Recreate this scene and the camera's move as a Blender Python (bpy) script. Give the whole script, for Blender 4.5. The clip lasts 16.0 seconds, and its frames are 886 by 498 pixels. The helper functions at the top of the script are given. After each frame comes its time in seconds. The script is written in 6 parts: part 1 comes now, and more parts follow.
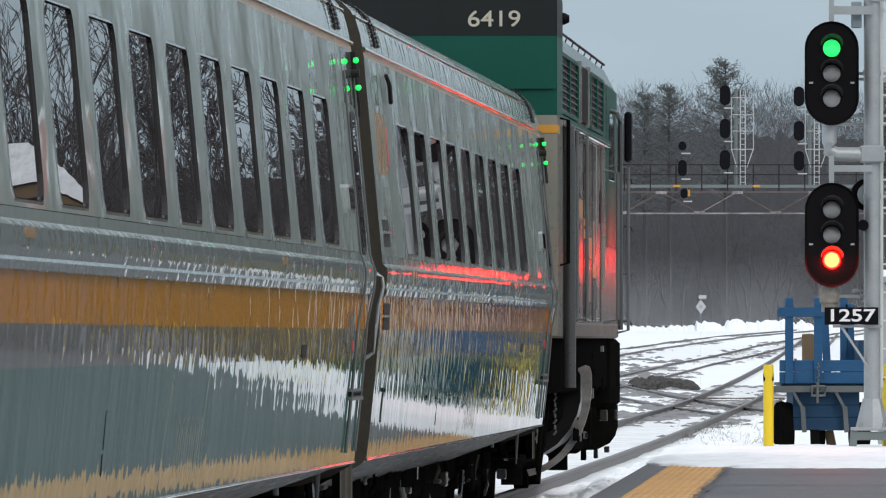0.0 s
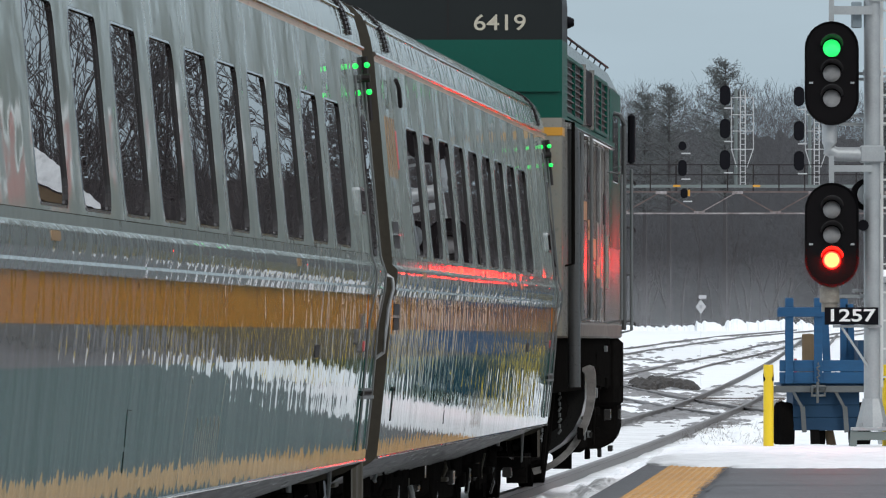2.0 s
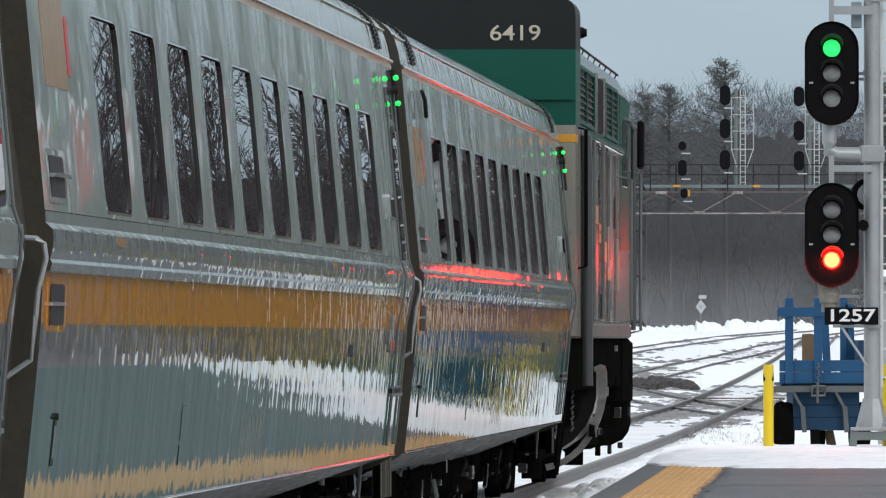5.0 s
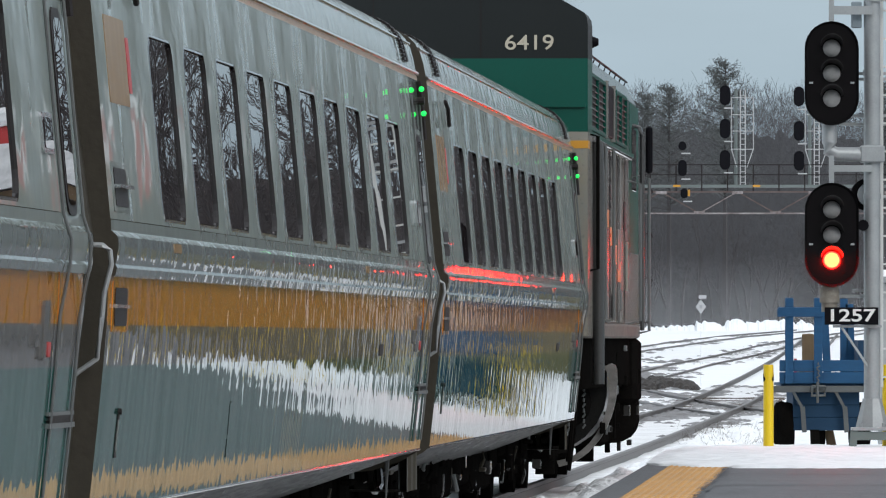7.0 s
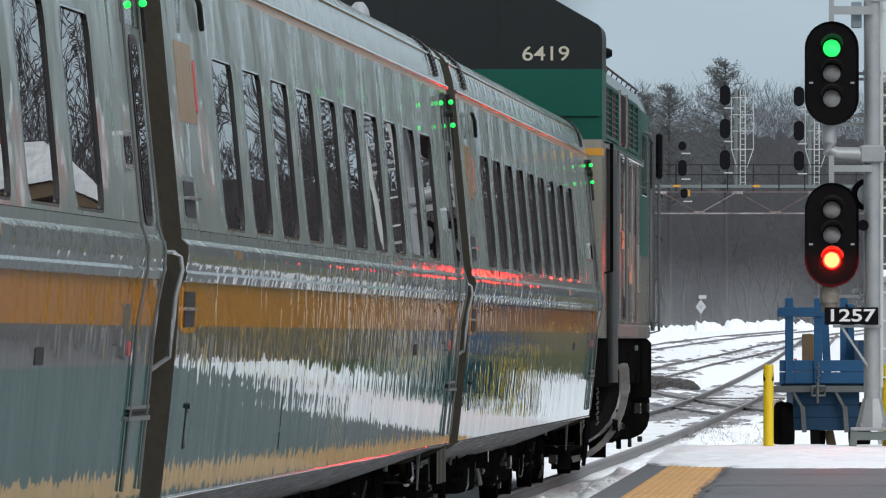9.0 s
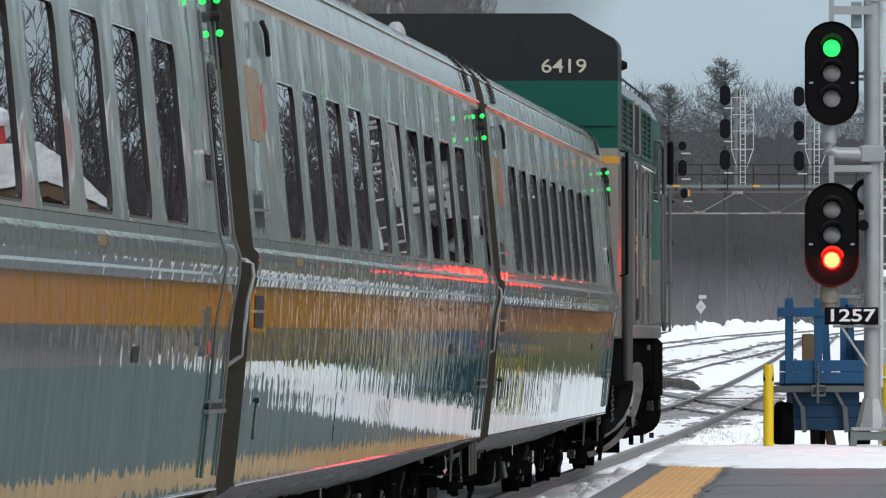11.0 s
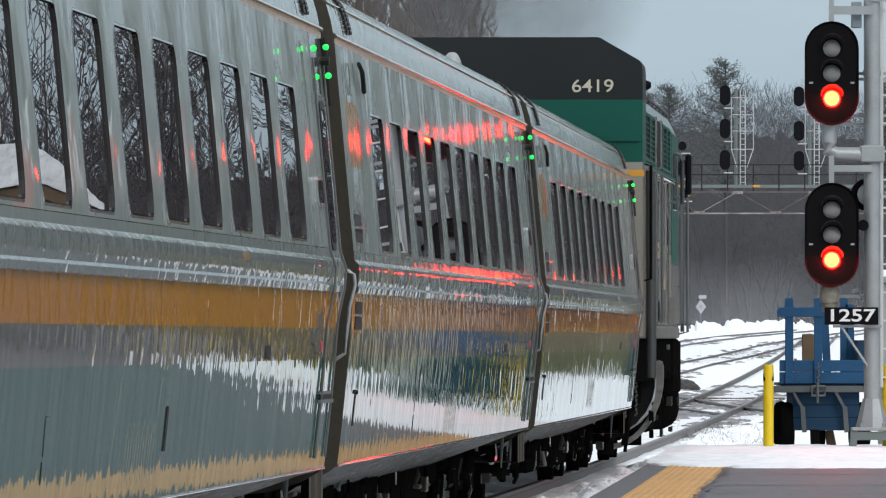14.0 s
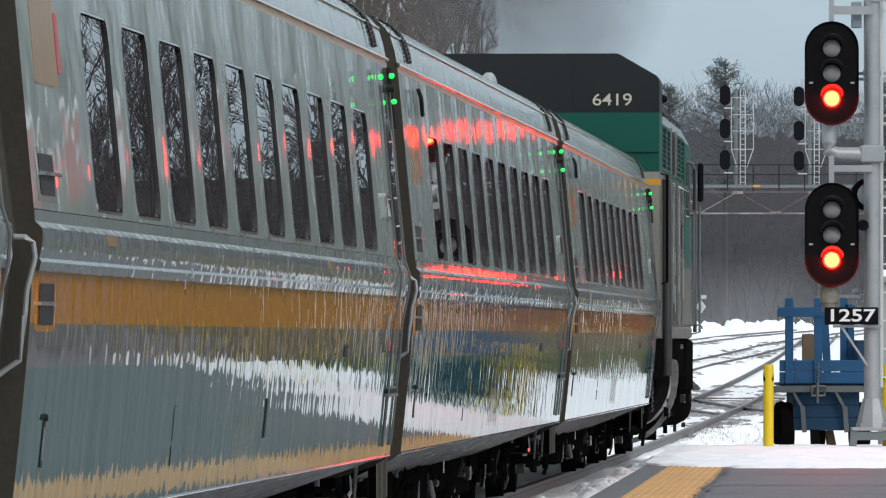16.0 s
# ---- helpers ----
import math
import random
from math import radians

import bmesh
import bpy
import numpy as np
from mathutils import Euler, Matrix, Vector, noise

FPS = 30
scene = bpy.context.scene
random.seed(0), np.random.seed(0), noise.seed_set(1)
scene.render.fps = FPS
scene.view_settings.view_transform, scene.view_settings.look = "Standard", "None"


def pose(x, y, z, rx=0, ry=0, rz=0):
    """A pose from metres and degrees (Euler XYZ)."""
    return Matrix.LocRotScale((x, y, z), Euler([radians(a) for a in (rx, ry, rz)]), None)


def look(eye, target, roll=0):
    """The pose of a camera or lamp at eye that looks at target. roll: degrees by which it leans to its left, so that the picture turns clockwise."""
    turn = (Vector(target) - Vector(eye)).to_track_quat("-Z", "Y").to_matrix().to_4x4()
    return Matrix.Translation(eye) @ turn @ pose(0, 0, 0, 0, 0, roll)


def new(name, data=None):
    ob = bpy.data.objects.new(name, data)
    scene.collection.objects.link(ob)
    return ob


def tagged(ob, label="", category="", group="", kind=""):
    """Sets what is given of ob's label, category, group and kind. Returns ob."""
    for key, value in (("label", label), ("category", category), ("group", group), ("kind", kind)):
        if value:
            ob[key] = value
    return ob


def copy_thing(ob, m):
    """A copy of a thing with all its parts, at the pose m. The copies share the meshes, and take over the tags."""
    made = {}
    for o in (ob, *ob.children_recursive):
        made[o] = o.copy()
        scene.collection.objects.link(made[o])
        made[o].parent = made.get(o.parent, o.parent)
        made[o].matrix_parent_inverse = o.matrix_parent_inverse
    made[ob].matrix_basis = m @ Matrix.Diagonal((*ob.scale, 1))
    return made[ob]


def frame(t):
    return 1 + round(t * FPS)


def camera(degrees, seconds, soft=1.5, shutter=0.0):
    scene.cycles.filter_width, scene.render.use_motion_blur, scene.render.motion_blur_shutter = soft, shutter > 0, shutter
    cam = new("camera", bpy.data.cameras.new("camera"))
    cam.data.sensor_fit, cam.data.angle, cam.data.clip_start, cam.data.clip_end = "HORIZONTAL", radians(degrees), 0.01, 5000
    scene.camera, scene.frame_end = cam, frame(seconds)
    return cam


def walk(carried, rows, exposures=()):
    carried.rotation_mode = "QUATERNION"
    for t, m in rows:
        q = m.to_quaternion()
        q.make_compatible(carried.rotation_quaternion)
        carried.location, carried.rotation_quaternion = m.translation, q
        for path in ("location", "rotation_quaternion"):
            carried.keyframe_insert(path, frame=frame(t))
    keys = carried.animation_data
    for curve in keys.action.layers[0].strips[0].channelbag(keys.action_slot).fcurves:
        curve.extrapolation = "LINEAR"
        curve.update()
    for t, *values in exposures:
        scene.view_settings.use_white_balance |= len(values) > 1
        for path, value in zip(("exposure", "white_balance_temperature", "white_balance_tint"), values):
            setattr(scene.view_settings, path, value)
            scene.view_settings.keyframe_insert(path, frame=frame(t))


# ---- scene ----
# One long-lens camera on a tripod at a platform's edge; z = 0 is the top of the rails.
cam = camera(4.827, 16.0, soft=1.2)
EYE = (0.0, 0.0, 1.41)
VIEW = look(EYE, (0.0, 100.0, 1.41 + 100.0 * (600.77 - 441.0) / 18600.0))
walk(cam, [(0.0, VIEW), (16.0, VIEW)], exposures=[(0.0, 0.05), (4.0, 0.06), (9.0, 0.08), (12.0, 0.09), (13.0, 0.12), (16.0, 0.15)])

# ---- light: a dull winter day ----
SUN_ELEVATION, SUN_TURN = radians(34), radians(150)
world = bpy.data.worlds.new("overcast_sky")
scene.world = world
world.use_nodes = True
wn, wl = world.node_tree.nodes, world.node_tree.links
sky = wn.new("ShaderNodeTexSky")
sky.sky_type, sky.sun_disc = "NISHITA", False
sky.sun_elevation, sky.sun_rotation = SUN_ELEVATION, SUN_TURN
sky.air_density, sky.dust_density, sky.ozone_density = 1.0, 2.0, 2.0
# a closed cloud cover over the clear sky: dull blue-grey low down, paler overhead
wc = wn.new("ShaderNodeTexCoord")
wz = wn.new("ShaderNodeSeparateXYZ")
wr = wn.new("ShaderNodeValToRGB")
wr.color_ramp.elements[0].position, wr.color_ramp.elements[0].color = 0.0, (0.385, 0.51, 0.61, 1)
wr.color_ramp.elements[1].position, wr.color_ramp.elements[1].color = 0.55, (1.25, 1.32, 1.40, 1)
wscale = wn.new("ShaderNodeVectorMath")
wscale.operation = "SCALE"
wscale.inputs["Scale"].default_value = 0.10
wm = wn.new("ShaderNodeMix")
wm.data_type = "RGBA"
wm.inputs[0].default_value = 0.8
wl.new(wc.outputs["Generated"], wz.inputs[0])
wl.new(wz.outputs["Z"], wr.inputs["Fac"])
wl.new(sky.outputs["Color"], wscale.inputs[0])
wl.new(wscale.outputs["Vector"], wm.inputs[6])
# faint streaks in the cloud
wmap, wnoise, wamt, wtint = wn.new("ShaderNodeMapping"), wn.new("ShaderNodeTexNoise"), wn.new("ShaderNodeMapRange"), wn.new("ShaderNodeVectorMath")
wmap.inputs["Scale"].default_value = (14, 14, 60)
wnoise.inputs["Scale"].default_value, wnoise.inputs["Detail"].default_value = 1.6, 4
wamt.inputs["To Min"].default_value, wamt.inputs["To Max"].default_value = 0.86, 1.14
wtint.operation = "SCALE"
wl.new(wc.outputs["Generated"], wmap.inputs["Vector"])
wl.new(wmap.outputs["Vector"], wnoise.inputs["Vector"])
wl.new(wnoise.outputs["Fac"], wamt.inputs["Value"])
wl.new(wr.outputs["Color"], wtint.inputs[0])
wl.new(wamt.outputs[0], wtint.inputs["Scale"])
wl.new(wtint.outputs["Vector"], wm.inputs[7])
wl.new(wm.outputs[2], wn["Background"].inputs["Color"])
wn["Background"].inputs["Strength"].default_value = 1.0
sun = new("sun", bpy.data.lights.new("sun", "SUN"))
sun.data.energy, sun.data.angle, sun.data.color = 0.8, radians(25), (1.0, 0.97, 0.93)
sun.matrix_world = Matrix.Translation((0, 0, 60)) @ Vector((-math.sin(SUN_TURN) * math.cos(SUN_ELEVATION), -math.cos(SUN_TURN) * math.cos(SUN_ELEVATION), -math.sin(SUN_ELEVATION))).to_track_quat("-Z", "Y").to_matrix().to_4x4()


# ---- materials ----
def surface(name, colour, rough=0.6, metal=0.0, other=None, scale=4.0, fine=60.0, amount=0.5, bump=0.0, bump_scale=None, coat=0.0, rough_var=0.1, stretch=None, spec=0.5):
    """A procedural surface: two scales of colour variation towards other, grain in the gloss, fine relief of the depth bump in metres."""
    m = bpy.data.materials.new(name)
    m.use_nodes = True
    n, l = m.node_tree.nodes, m.node_tree.links
    b = n["Principled BSDF"]
    other = other or tuple(c * 0.7 for c in colour)
    co = n.new("ShaderNodeTexCoord")
    src = co.outputs["Object"]
    if stretch:
        mp = n.new("ShaderNodeMapping")
        mp.inputs["Scale"].default_value = stretch
        l.new(src, mp.inputs["Vector"])
        src = mp.outputs["Vector"]
    big, small = n.new("ShaderNodeTexNoise"), n.new("ShaderNodeTexNoise")
    big.inputs["Scale"].default_value, big.inputs["Detail"].default_value = scale, 5
    small.inputs["Scale"].default_value, small.inputs["Detail"].default_value = fine, 3
    for k in (big, small):
        l.new(src, k.inputs["Vector"])
    mix = n.new("ShaderNodeMath")
    mix.operation = "MULTIPLY_ADD"
    mix.inputs[1].default_value = 0.35
    l.new(small.outputs["Fac"], mix.inputs[0])
    half = n.new("ShaderNodeMath")
    half.operation = "MULTIPLY"
    half.inputs[1].default_value = 0.65
    l.new(big.outputs["Fac"], half.inputs[0])
    l.new(half.outputs[0], mix.inputs[2])
    ramp = n.new("ShaderNodeMapRange")
    ramp.inputs["From Min"].default_value, ramp.inputs["From Max"].default_value = 0.3, 0.7
    ramp.inputs["To Min"].default_value, ramp.inputs["To Max"].default_value = 0.0, amount
    l.new(mix.outputs[0], ramp.inputs["Value"])
    tint = n.new("ShaderNodeMix")
    tint.data_type = "RGBA"
    tint.inputs[6].default_value, tint.inputs[7].default_value = (*colour, 1), (*other, 1)
    l.new(ramp.outputs[0], tint.inputs[0])
    l.new(tint.outputs[2], b.inputs["Base Color"])
    rr = n.new("ShaderNodeMapRange")
    rr.inputs["To Min"].default_value, rr.inputs["To Max"].default_value = max(0.0, rough - rough_var), min(1, rough + rough_var)
    l.new(small.outputs["Fac"], rr.inputs["Value"])
    l.new(rr.outputs[0], b.inputs["Roughness"])
    b.inputs["Metallic"].default_value, b.inputs["Specular IOR Level"].default_value = metal, spec
    if coat:
        b.inputs["Coat Weight"].default_value, b.inputs["Coat Roughness"].default_value = coat, 0.03
    if bump:
        rel = n.new("ShaderNodeTexNoise")
        rel.inputs["Scale"].default_value, rel.inputs["Detail"].default_value = bump_scale or fine, 3
        l.new(src, rel.inputs["Vector"])
        bp = n.new("ShaderNodeBump")
        bp.inputs["Strength"].default_value, bp.inputs["Distance"].default_value = 1.0, bump
        l.new(rel.outputs["Fac"], bp.inputs["Height"])
        l.new(bp.outputs[0], b.inputs["Normal"])
        if coat:
            l.new(bp.outputs[0], b.inputs["Coat Normal"])
    return m


def lamp_glow(name, colour, strength):
    m = bpy.data.materials.new(name)
    m.use_nodes = True
    b = m.node_tree.nodes["Principled BSDF"]
    b.inputs["Base Color"].default_value = (*[min(1, c) for c in colour], 1)
    b.inputs["Emission Color"].default_value, b.inputs["Emission Strength"].default_value = (*colour, 1), strength
    b.inputs["Roughness"].default_value = 0.3
    return m


def coach_paint(name, colour, other, rough=0.02, film=0.36, wave=0.0027, pillow=0.0, ripple=(3.6, 1.2), uneven=0.1):
    """Glossy paint on rippled sheet metal under a thin dull film of road dirt with run marks."""
    m = surface(name, colour, rough, other=other, scale=0.6, fine=5, amount=0.35, rough_var=0.01)
    n, l = m.node_tree.nodes, m.node_tree.links
    b = n["Principled BSDF"]
    co = n.new("ShaderNodeTexCoord")
    rel = n.new("ShaderNodeTexNoise")
    rel.inputs["Scale"].default_value, rel.inputs["Detail"].default_value = ripple
    bp = n.new("ShaderNodeBump")
    bp.inputs["Strength"].default_value, bp.inputs["Distance"].default_value = 1.0, wave
    l.new(co.outputs["Object"], rel.inputs["Vector"])
    l.new(rel.outputs["Fac"], bp.inputs["Height"])
    if pillow:
        # the sheet swells over each pillar between the windows, every two metres
        where, turn, swell, depth = (n.new(k) for k in ("ShaderNodeSeparateXYZ", "ShaderNodeMath", "ShaderNodeMath", "ShaderNodeMath"))
        turn.operation, swell.operation, depth.operation = "MULTIPLY_ADD", "COSINE", "MULTIPLY_ADD"
        turn.inputs[1].default_value, turn.inputs[2].default_value = math.pi, -0.04 * math.pi
        depth.inputs[1].default_value = pillow / wave
        l.new(co.outputs["Object"], where.inputs[0])
        l.new(where.outputs["Y"], turn.inputs[0])
        l.new(turn.outputs[0], swell.inputs[0])
        l.new(swell.outputs[0], depth.inputs[0])
        l.new(rel.outputs["Fac"], depth.inputs[2])
        l.new(depth.outputs[0], bp.inputs["Height"])
    l.new(bp.outputs[0], b.inputs["Normal"])
    dull = n.new("ShaderNodeBsdfDiffuse")
    tint = n.new("ShaderNodeMix")
    tint.data_type = "RGBA"
    tint.inputs[0].default_value = 0.12
    tint.inputs[7].default_value = (0.20, 0.19, 0.17, 1)
    l.new(b.inputs["Base Color"].links[0].from_socket, tint.inputs[6])
    l.new(tint.outputs[2], dull.inputs["Color"])
    runs = n.new("ShaderNodeMapping")
    runs.inputs["Scale"].default_value = (1.0, 5.0, 0.5)
    run = n.new("ShaderNodeTexNoise")
    run.inputs["Scale"].default_value, run.inputs["Detail"].default_value = 1.6, 5
    l.new(co.outputs["Object"], runs.inputs["Vector"])
    l.new(runs.outputs["Vector"], run.inputs["Vector"])
    amount = n.new("ShaderNodeMapRange")
    amount.inputs["From Min"].default_value, amount.inputs["From Max"].default_value = 0.35, 0.65
    amount.inputs["To Min"].default_value, amount.inputs["To Max"].default_value = film * (1 - uneven), film * (1 + uneven)
    l.new(run.outputs["Fac"], amount.inputs["Value"])
    mix = n.new("ShaderNodeMixShader")
    l.new(amount.outputs[0], mix.inputs["Fac"])
    l.new(b.outputs[0], mix.inputs[1])
    l.new(dull.outputs[0], mix.inputs[2])
    l.new(mix.outputs[0], n["Material Output"].inputs["Surface"])
    return m


SILVER = coach_paint("silver_grey_paint", (0.22, 0.255, 0.243), (0.17, 0.20, 0.19), 0.03, film=0.42, wave=0.0046)
WINDOW_SIDE = coach_paint("silver_window_side_paint", (0.27, 0.315, 0.295), (0.22, 0.26, 0.245), 0.052, film=0.38, wave=0.0100, pillow=0.006, ripple=(2.6, 0.9))
ROOFING = coach_paint("wet_roof_paint", (0.27, 0.31, 0.30), (0.19, 0.22, 0.215), 0.05, film=0.30, wave=0.011)
GUTTER = surface("wet_bead_paint", (0.26, 0.23, 0.20), 0.07, other=(0.14, 0.12, 0.10), scale=2, metal=0.6, rough_var=0.03)
SKIRT = surface("wet_skirt_paint", (0.014, 0.016, 0.016), 0.3, other=(0.005, 0.005, 0.005), scale=1.1, fine=6, amount=1.0, spec=0.005, rough_var=0.1, bump=0.03, bump_scale=2.0, stretch=(3, 0.25, 5))
BAND = coach_paint("amber_stripe_paint", (0.56, 0.21, 0.012), (0.40, 0.15, 0.01), film=0.12, wave=0.0058, uneven=0.5)
GREY = coach_paint("mid_grey_paint", (0.13, 0.13, 0.13), (0.10, 0.10, 0.10), film=0.28, wave=0.0034, uneven=0.25)
TEAL = coach_paint("teal_lower_paint", (0.006, 0.090, 0.076), (0.016, 0.075, 0.067), film=0.20, uneven=0.45)
ORANGE = coach_paint("faded_orange_paint", (0.33, 0.21, 0.11), (0.26, 0.20, 0.13), 0.08, film=0.45)
CANT = surface("cant_line_paint", (0.42, 0.25, 0.13), 0.3, other=(0.30, 0.21, 0.14), scale=3)
STEEL = surface("stainless_steel", (0.55, 0.56, 0.56), 0.22, metal=1.0, other=(0.35, 0.35, 0.35), scale=3, bump=0.0006, bump_scale=5)
PANEL = surface("polished_panel_paint", (0.17, 0.20, 0.19), 0.05, other=(0.14, 0.16, 0.15), scale=2, amount=0.4, rough_var=0.02, coat=0.5)
BELT = coach_paint("belt_rail_paint", (0.17, 0.20, 0.20), (0.12, 0.14, 0.14), film=0.42, wave=0.0065)
DULL_STEEL = surface("dull_cart_steel", (0.12, 0.13, 0.13), 0.7, other=(0.07, 0.07, 0.07), scale=6)
RUBBER = surface("grimy_diaphragm", (0.038, 0.032, 0.020), 0.75, other=(0.018, 0.015, 0.011), scale=2, fine=20, bump=0.004)
PIPE = surface("dull_black_pipe", (0.05, 0.052, 0.052), 0.3, other=(0.03, 0.03, 0.03), scale=4)
GREASE = surface("wet_grease", (0.03, 0.028, 0.026), 0.2, other=(0.012, 0.012, 0.012), scale=8)
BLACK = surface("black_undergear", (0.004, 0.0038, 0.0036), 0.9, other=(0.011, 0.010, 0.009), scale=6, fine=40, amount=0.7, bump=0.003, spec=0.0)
FRAME = surface("dark_window_gasket", (0.018, 0.014, 0.014), 0.6, spec=0.2)
GASKET = surface("wet_window_rubber", (0.03, 0.028, 0.028), 0.16, other=(0.02, 0.018, 0.018), scale=3, rough_var=0.05)
LETTER = surface("off_white_lettering", (0.52, 0.48, 0.38), 0.5, scale=12)
WORN = surface("worn_tan_line", (0.26, 0.23, 0.19), 0.6, scale=8)
PLATE_BLACK = surface("plate_black", (0.006, 0.006, 0.008), 0.55, spec=0.06)
LOCO_GREEN = surface("loco_green_paint", (0.0035, 0.076, 0.054), 0.4, other=(0.006, 0.058, 0.043), scale=0.9, fine=25, bump=0.0006, bump_scale=3, spec=0.2)
LOCO_BLACK = surface("loco_charcoal_paint", (0.0105, 0.0135, 0.014), 0.5, other=(0.016, 0.019, 0.019), scale=1.2, bump=0.0006, bump_scale=3, spec=0.2)
LOCO_SIDE = surface("grimy_cowl_paint", (0.25, 0.25, 0.235), 0.20, other=(0.12, 0.11, 0.095), scale=2.5, fine=25, amount=0.7, bump=0.003, bump_scale=3)
COWL_TOP = surface("grimy_green_cowl", (0.018, 0.055, 0.047), 0.3, other=(0.035, 0.04, 0.038), scale=1.5, fine=18, amount=0.8)
TAN_SIDE = surface("tan_grime_paint", (0.40, 0.33, 0.27), 0.12, other=(0.16, 0.13, 0.10), scale=1.6, fine=18, amount=0.9, rough_var=0.05, stretch=(1, 2, 0.5))
FLUTE = surface("pale_flute_paint", (0.40, 0.40, 0.375), 0.09, metal=0.35, other=(0.14, 0.125, 0.105), scale=2.0, fine=20, amount=0.9, rough_var=0.04, bump=0.0012, bump_scale=2, stretch=(1, 2, 0.6))
LOCO_GREY = surface("loco_grey_paint", (0.22, 0.23, 0.21), 0.3, other=(0.28, 0.22, 0.15), scale=2.5, fine=25, amount=0.6, bump=0.001, bump_scale=5, coat=0.5)
FADED_AMBER = surface("faded_amber_paint", (0.42, 0.22, 0.06), 0.4, other=(0.26, 0.20, 0.13), scale=5, fine=30, amount=0.9)
AMBER = surface("loco_amber_stripe", (0.62, 0.30, 0.03), 0.4, scale=6)
SNOW = surface("wet_snow", (0.90, 0.915, 0.93), 0.6, other=(0.60, 0.63, 0.66), scale=0.8, fine=5.0, amount=0.45, bump=0.10, bump_scale=3.2)
SLUSH = surface("dirty_ploughed_snow", (0.90, 0.91, 0.92), 0.6, other=(0.42, 0.43, 0.44), scale=1.6, fine=9, amount=0.3, bump=0.06, bump_scale=9)
ASPHALT = surface("wet_asphalt", (0.066, 0.067, 0.072), 0.55, other=(0.034, 0.034, 0.038), scale=0.7, fine=9, amount=0.8, bump=0.004, bump_scale=60, spec=0.38)
TACTILE = surface("tactile_strip_yellow", (0.64, 0.335, 0.095), 0.6, other=(0.33, 0.19, 0.075), scale=2.2, fine=13, amount=0.75, bump=0.004)
TAR = surface("tar_seam", (0.028, 0.028, 0.03), 0.6, other=(0.05, 0.05, 0.05), scale=3)
RAIL = surface("worn_rail_steel", (0.12, 0.115, 0.115), 0.5, metal=0.4, other=(0.09, 0.07, 0.06), scale=3)
TIMBER = surface("weathered_sleeper", (0.11, 0.09, 0.075), 0.8, other=(0.05, 0.04, 0.035), scale=5, bump=0.006, stretch=(1, 6, 6))
BALLAST = surface("dark_ballast", (0.10, 0.095, 0.09), 0.85, other=(0.30, 0.30, 0.31), scale=1.2, fine=14, amount=0.9, bump=0.03, bump_scale=12)
PATCHY = surface("snow_over_ballast", (0.88, 0.89, 0.90), 0.7, other=(0.13, 0.125, 0.12), scale=1.6, fine=6, amount=0.5, bump=0.05, bump_scale=5)
EARTH = surface("dark_wet_earth", (0.025, 0.022, 0.02), 0.9, other=(0.07, 0.06, 0.055), scale=3)
YELLOW = surface("bollard_yellow", (0.80, 0.56, 0.01), 0.4, other=(0.62, 0.42, 0.02), scale=5)
BLUE = surface("cart_blue_paint", (0.005, 0.080, 0.195), 0.7, other=(0.007, 0.05, 0.12), scale=5, fine=40, amount=0.7, bump=0.002, stretch=(1, 1, 5))
BLUE_DARK = surface("cart_dark_blue_paint", (0.004, 0.036, 0.085), 0.8, other=(0.008, 0.042, 0.09), scale=5, bump=0.002)
GALVANISED = surface("galvanised_steel", (0.36, 0.38, 0.385), 0.45, metal=0.35, other=(0.22, 0.23, 0.235), scale=5, fine=50)
SIGNAL_BLACK = surface("signal_black", (0.0050, 0.0045, 0.005), 0.6, other=(0.0075, 0.0065, 0.007), scale=5, spec=0.06)
HOOD = surface("weathered_hood_black", (0.022, 0.020, 0.020), 0.6, other=(0.03, 0.028, 0.028), scale=9, spec=0.2)
UNLIT = surface("unlit_lens_glass", (0.27, 0.265, 0.26), 0.4, other=(0.17, 0.17, 0.17), scale=30, fine=90)
RUST = surface("rusty_truss_steel", (0.075, 0.05, 0.045), 0.85, other=(0.16, 0.12, 0.11), scale=2.0, amount=0.8)
WALKWAY = surface("pale_walkway_steel", (0.14, 0.165, 0.16), 0.7, scale=1)
# distance haze is mixed into the twig colour itself
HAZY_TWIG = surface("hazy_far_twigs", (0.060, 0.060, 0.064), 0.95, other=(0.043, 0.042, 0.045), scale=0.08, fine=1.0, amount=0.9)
# slightly paler copy of SIDE_WOOD for the far stretch, haze put into the colour
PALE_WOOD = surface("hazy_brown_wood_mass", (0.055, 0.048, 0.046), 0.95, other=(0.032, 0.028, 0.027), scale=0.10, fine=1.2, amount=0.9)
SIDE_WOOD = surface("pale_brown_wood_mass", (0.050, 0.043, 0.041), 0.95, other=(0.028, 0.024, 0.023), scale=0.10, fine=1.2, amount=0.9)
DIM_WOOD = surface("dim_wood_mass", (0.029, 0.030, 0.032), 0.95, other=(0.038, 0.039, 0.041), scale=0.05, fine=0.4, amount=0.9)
BROWN_BARK = surface("brown_bare_stems", (0.070, 0.054, 0.042), 0.9, other=(0.10, 0.082, 0.066), scale=0.2, fine=2)
FAR_BARK = surface("far_bare_wood", (0.034, 0.031, 0.032), 0.95, other=(0.055, 0.050, 0.051), scale=0.12, fine=2.5, amount=0.9)
# needle green lightened and greyed, with the haze before it painted in
HAZY_NEEDLE = surface("hazy_pine_needles", (0.085, 0.095, 0.092), 0.9, other=(0.11, 0.113, 0.114), scale=0.8)
WOOD = surface("old_post_wood", (0.16, 0.11, 0.06), 0.8, other=(0.09, 0.06, 0.035), scale=8, stretch=(4, 4, 1))
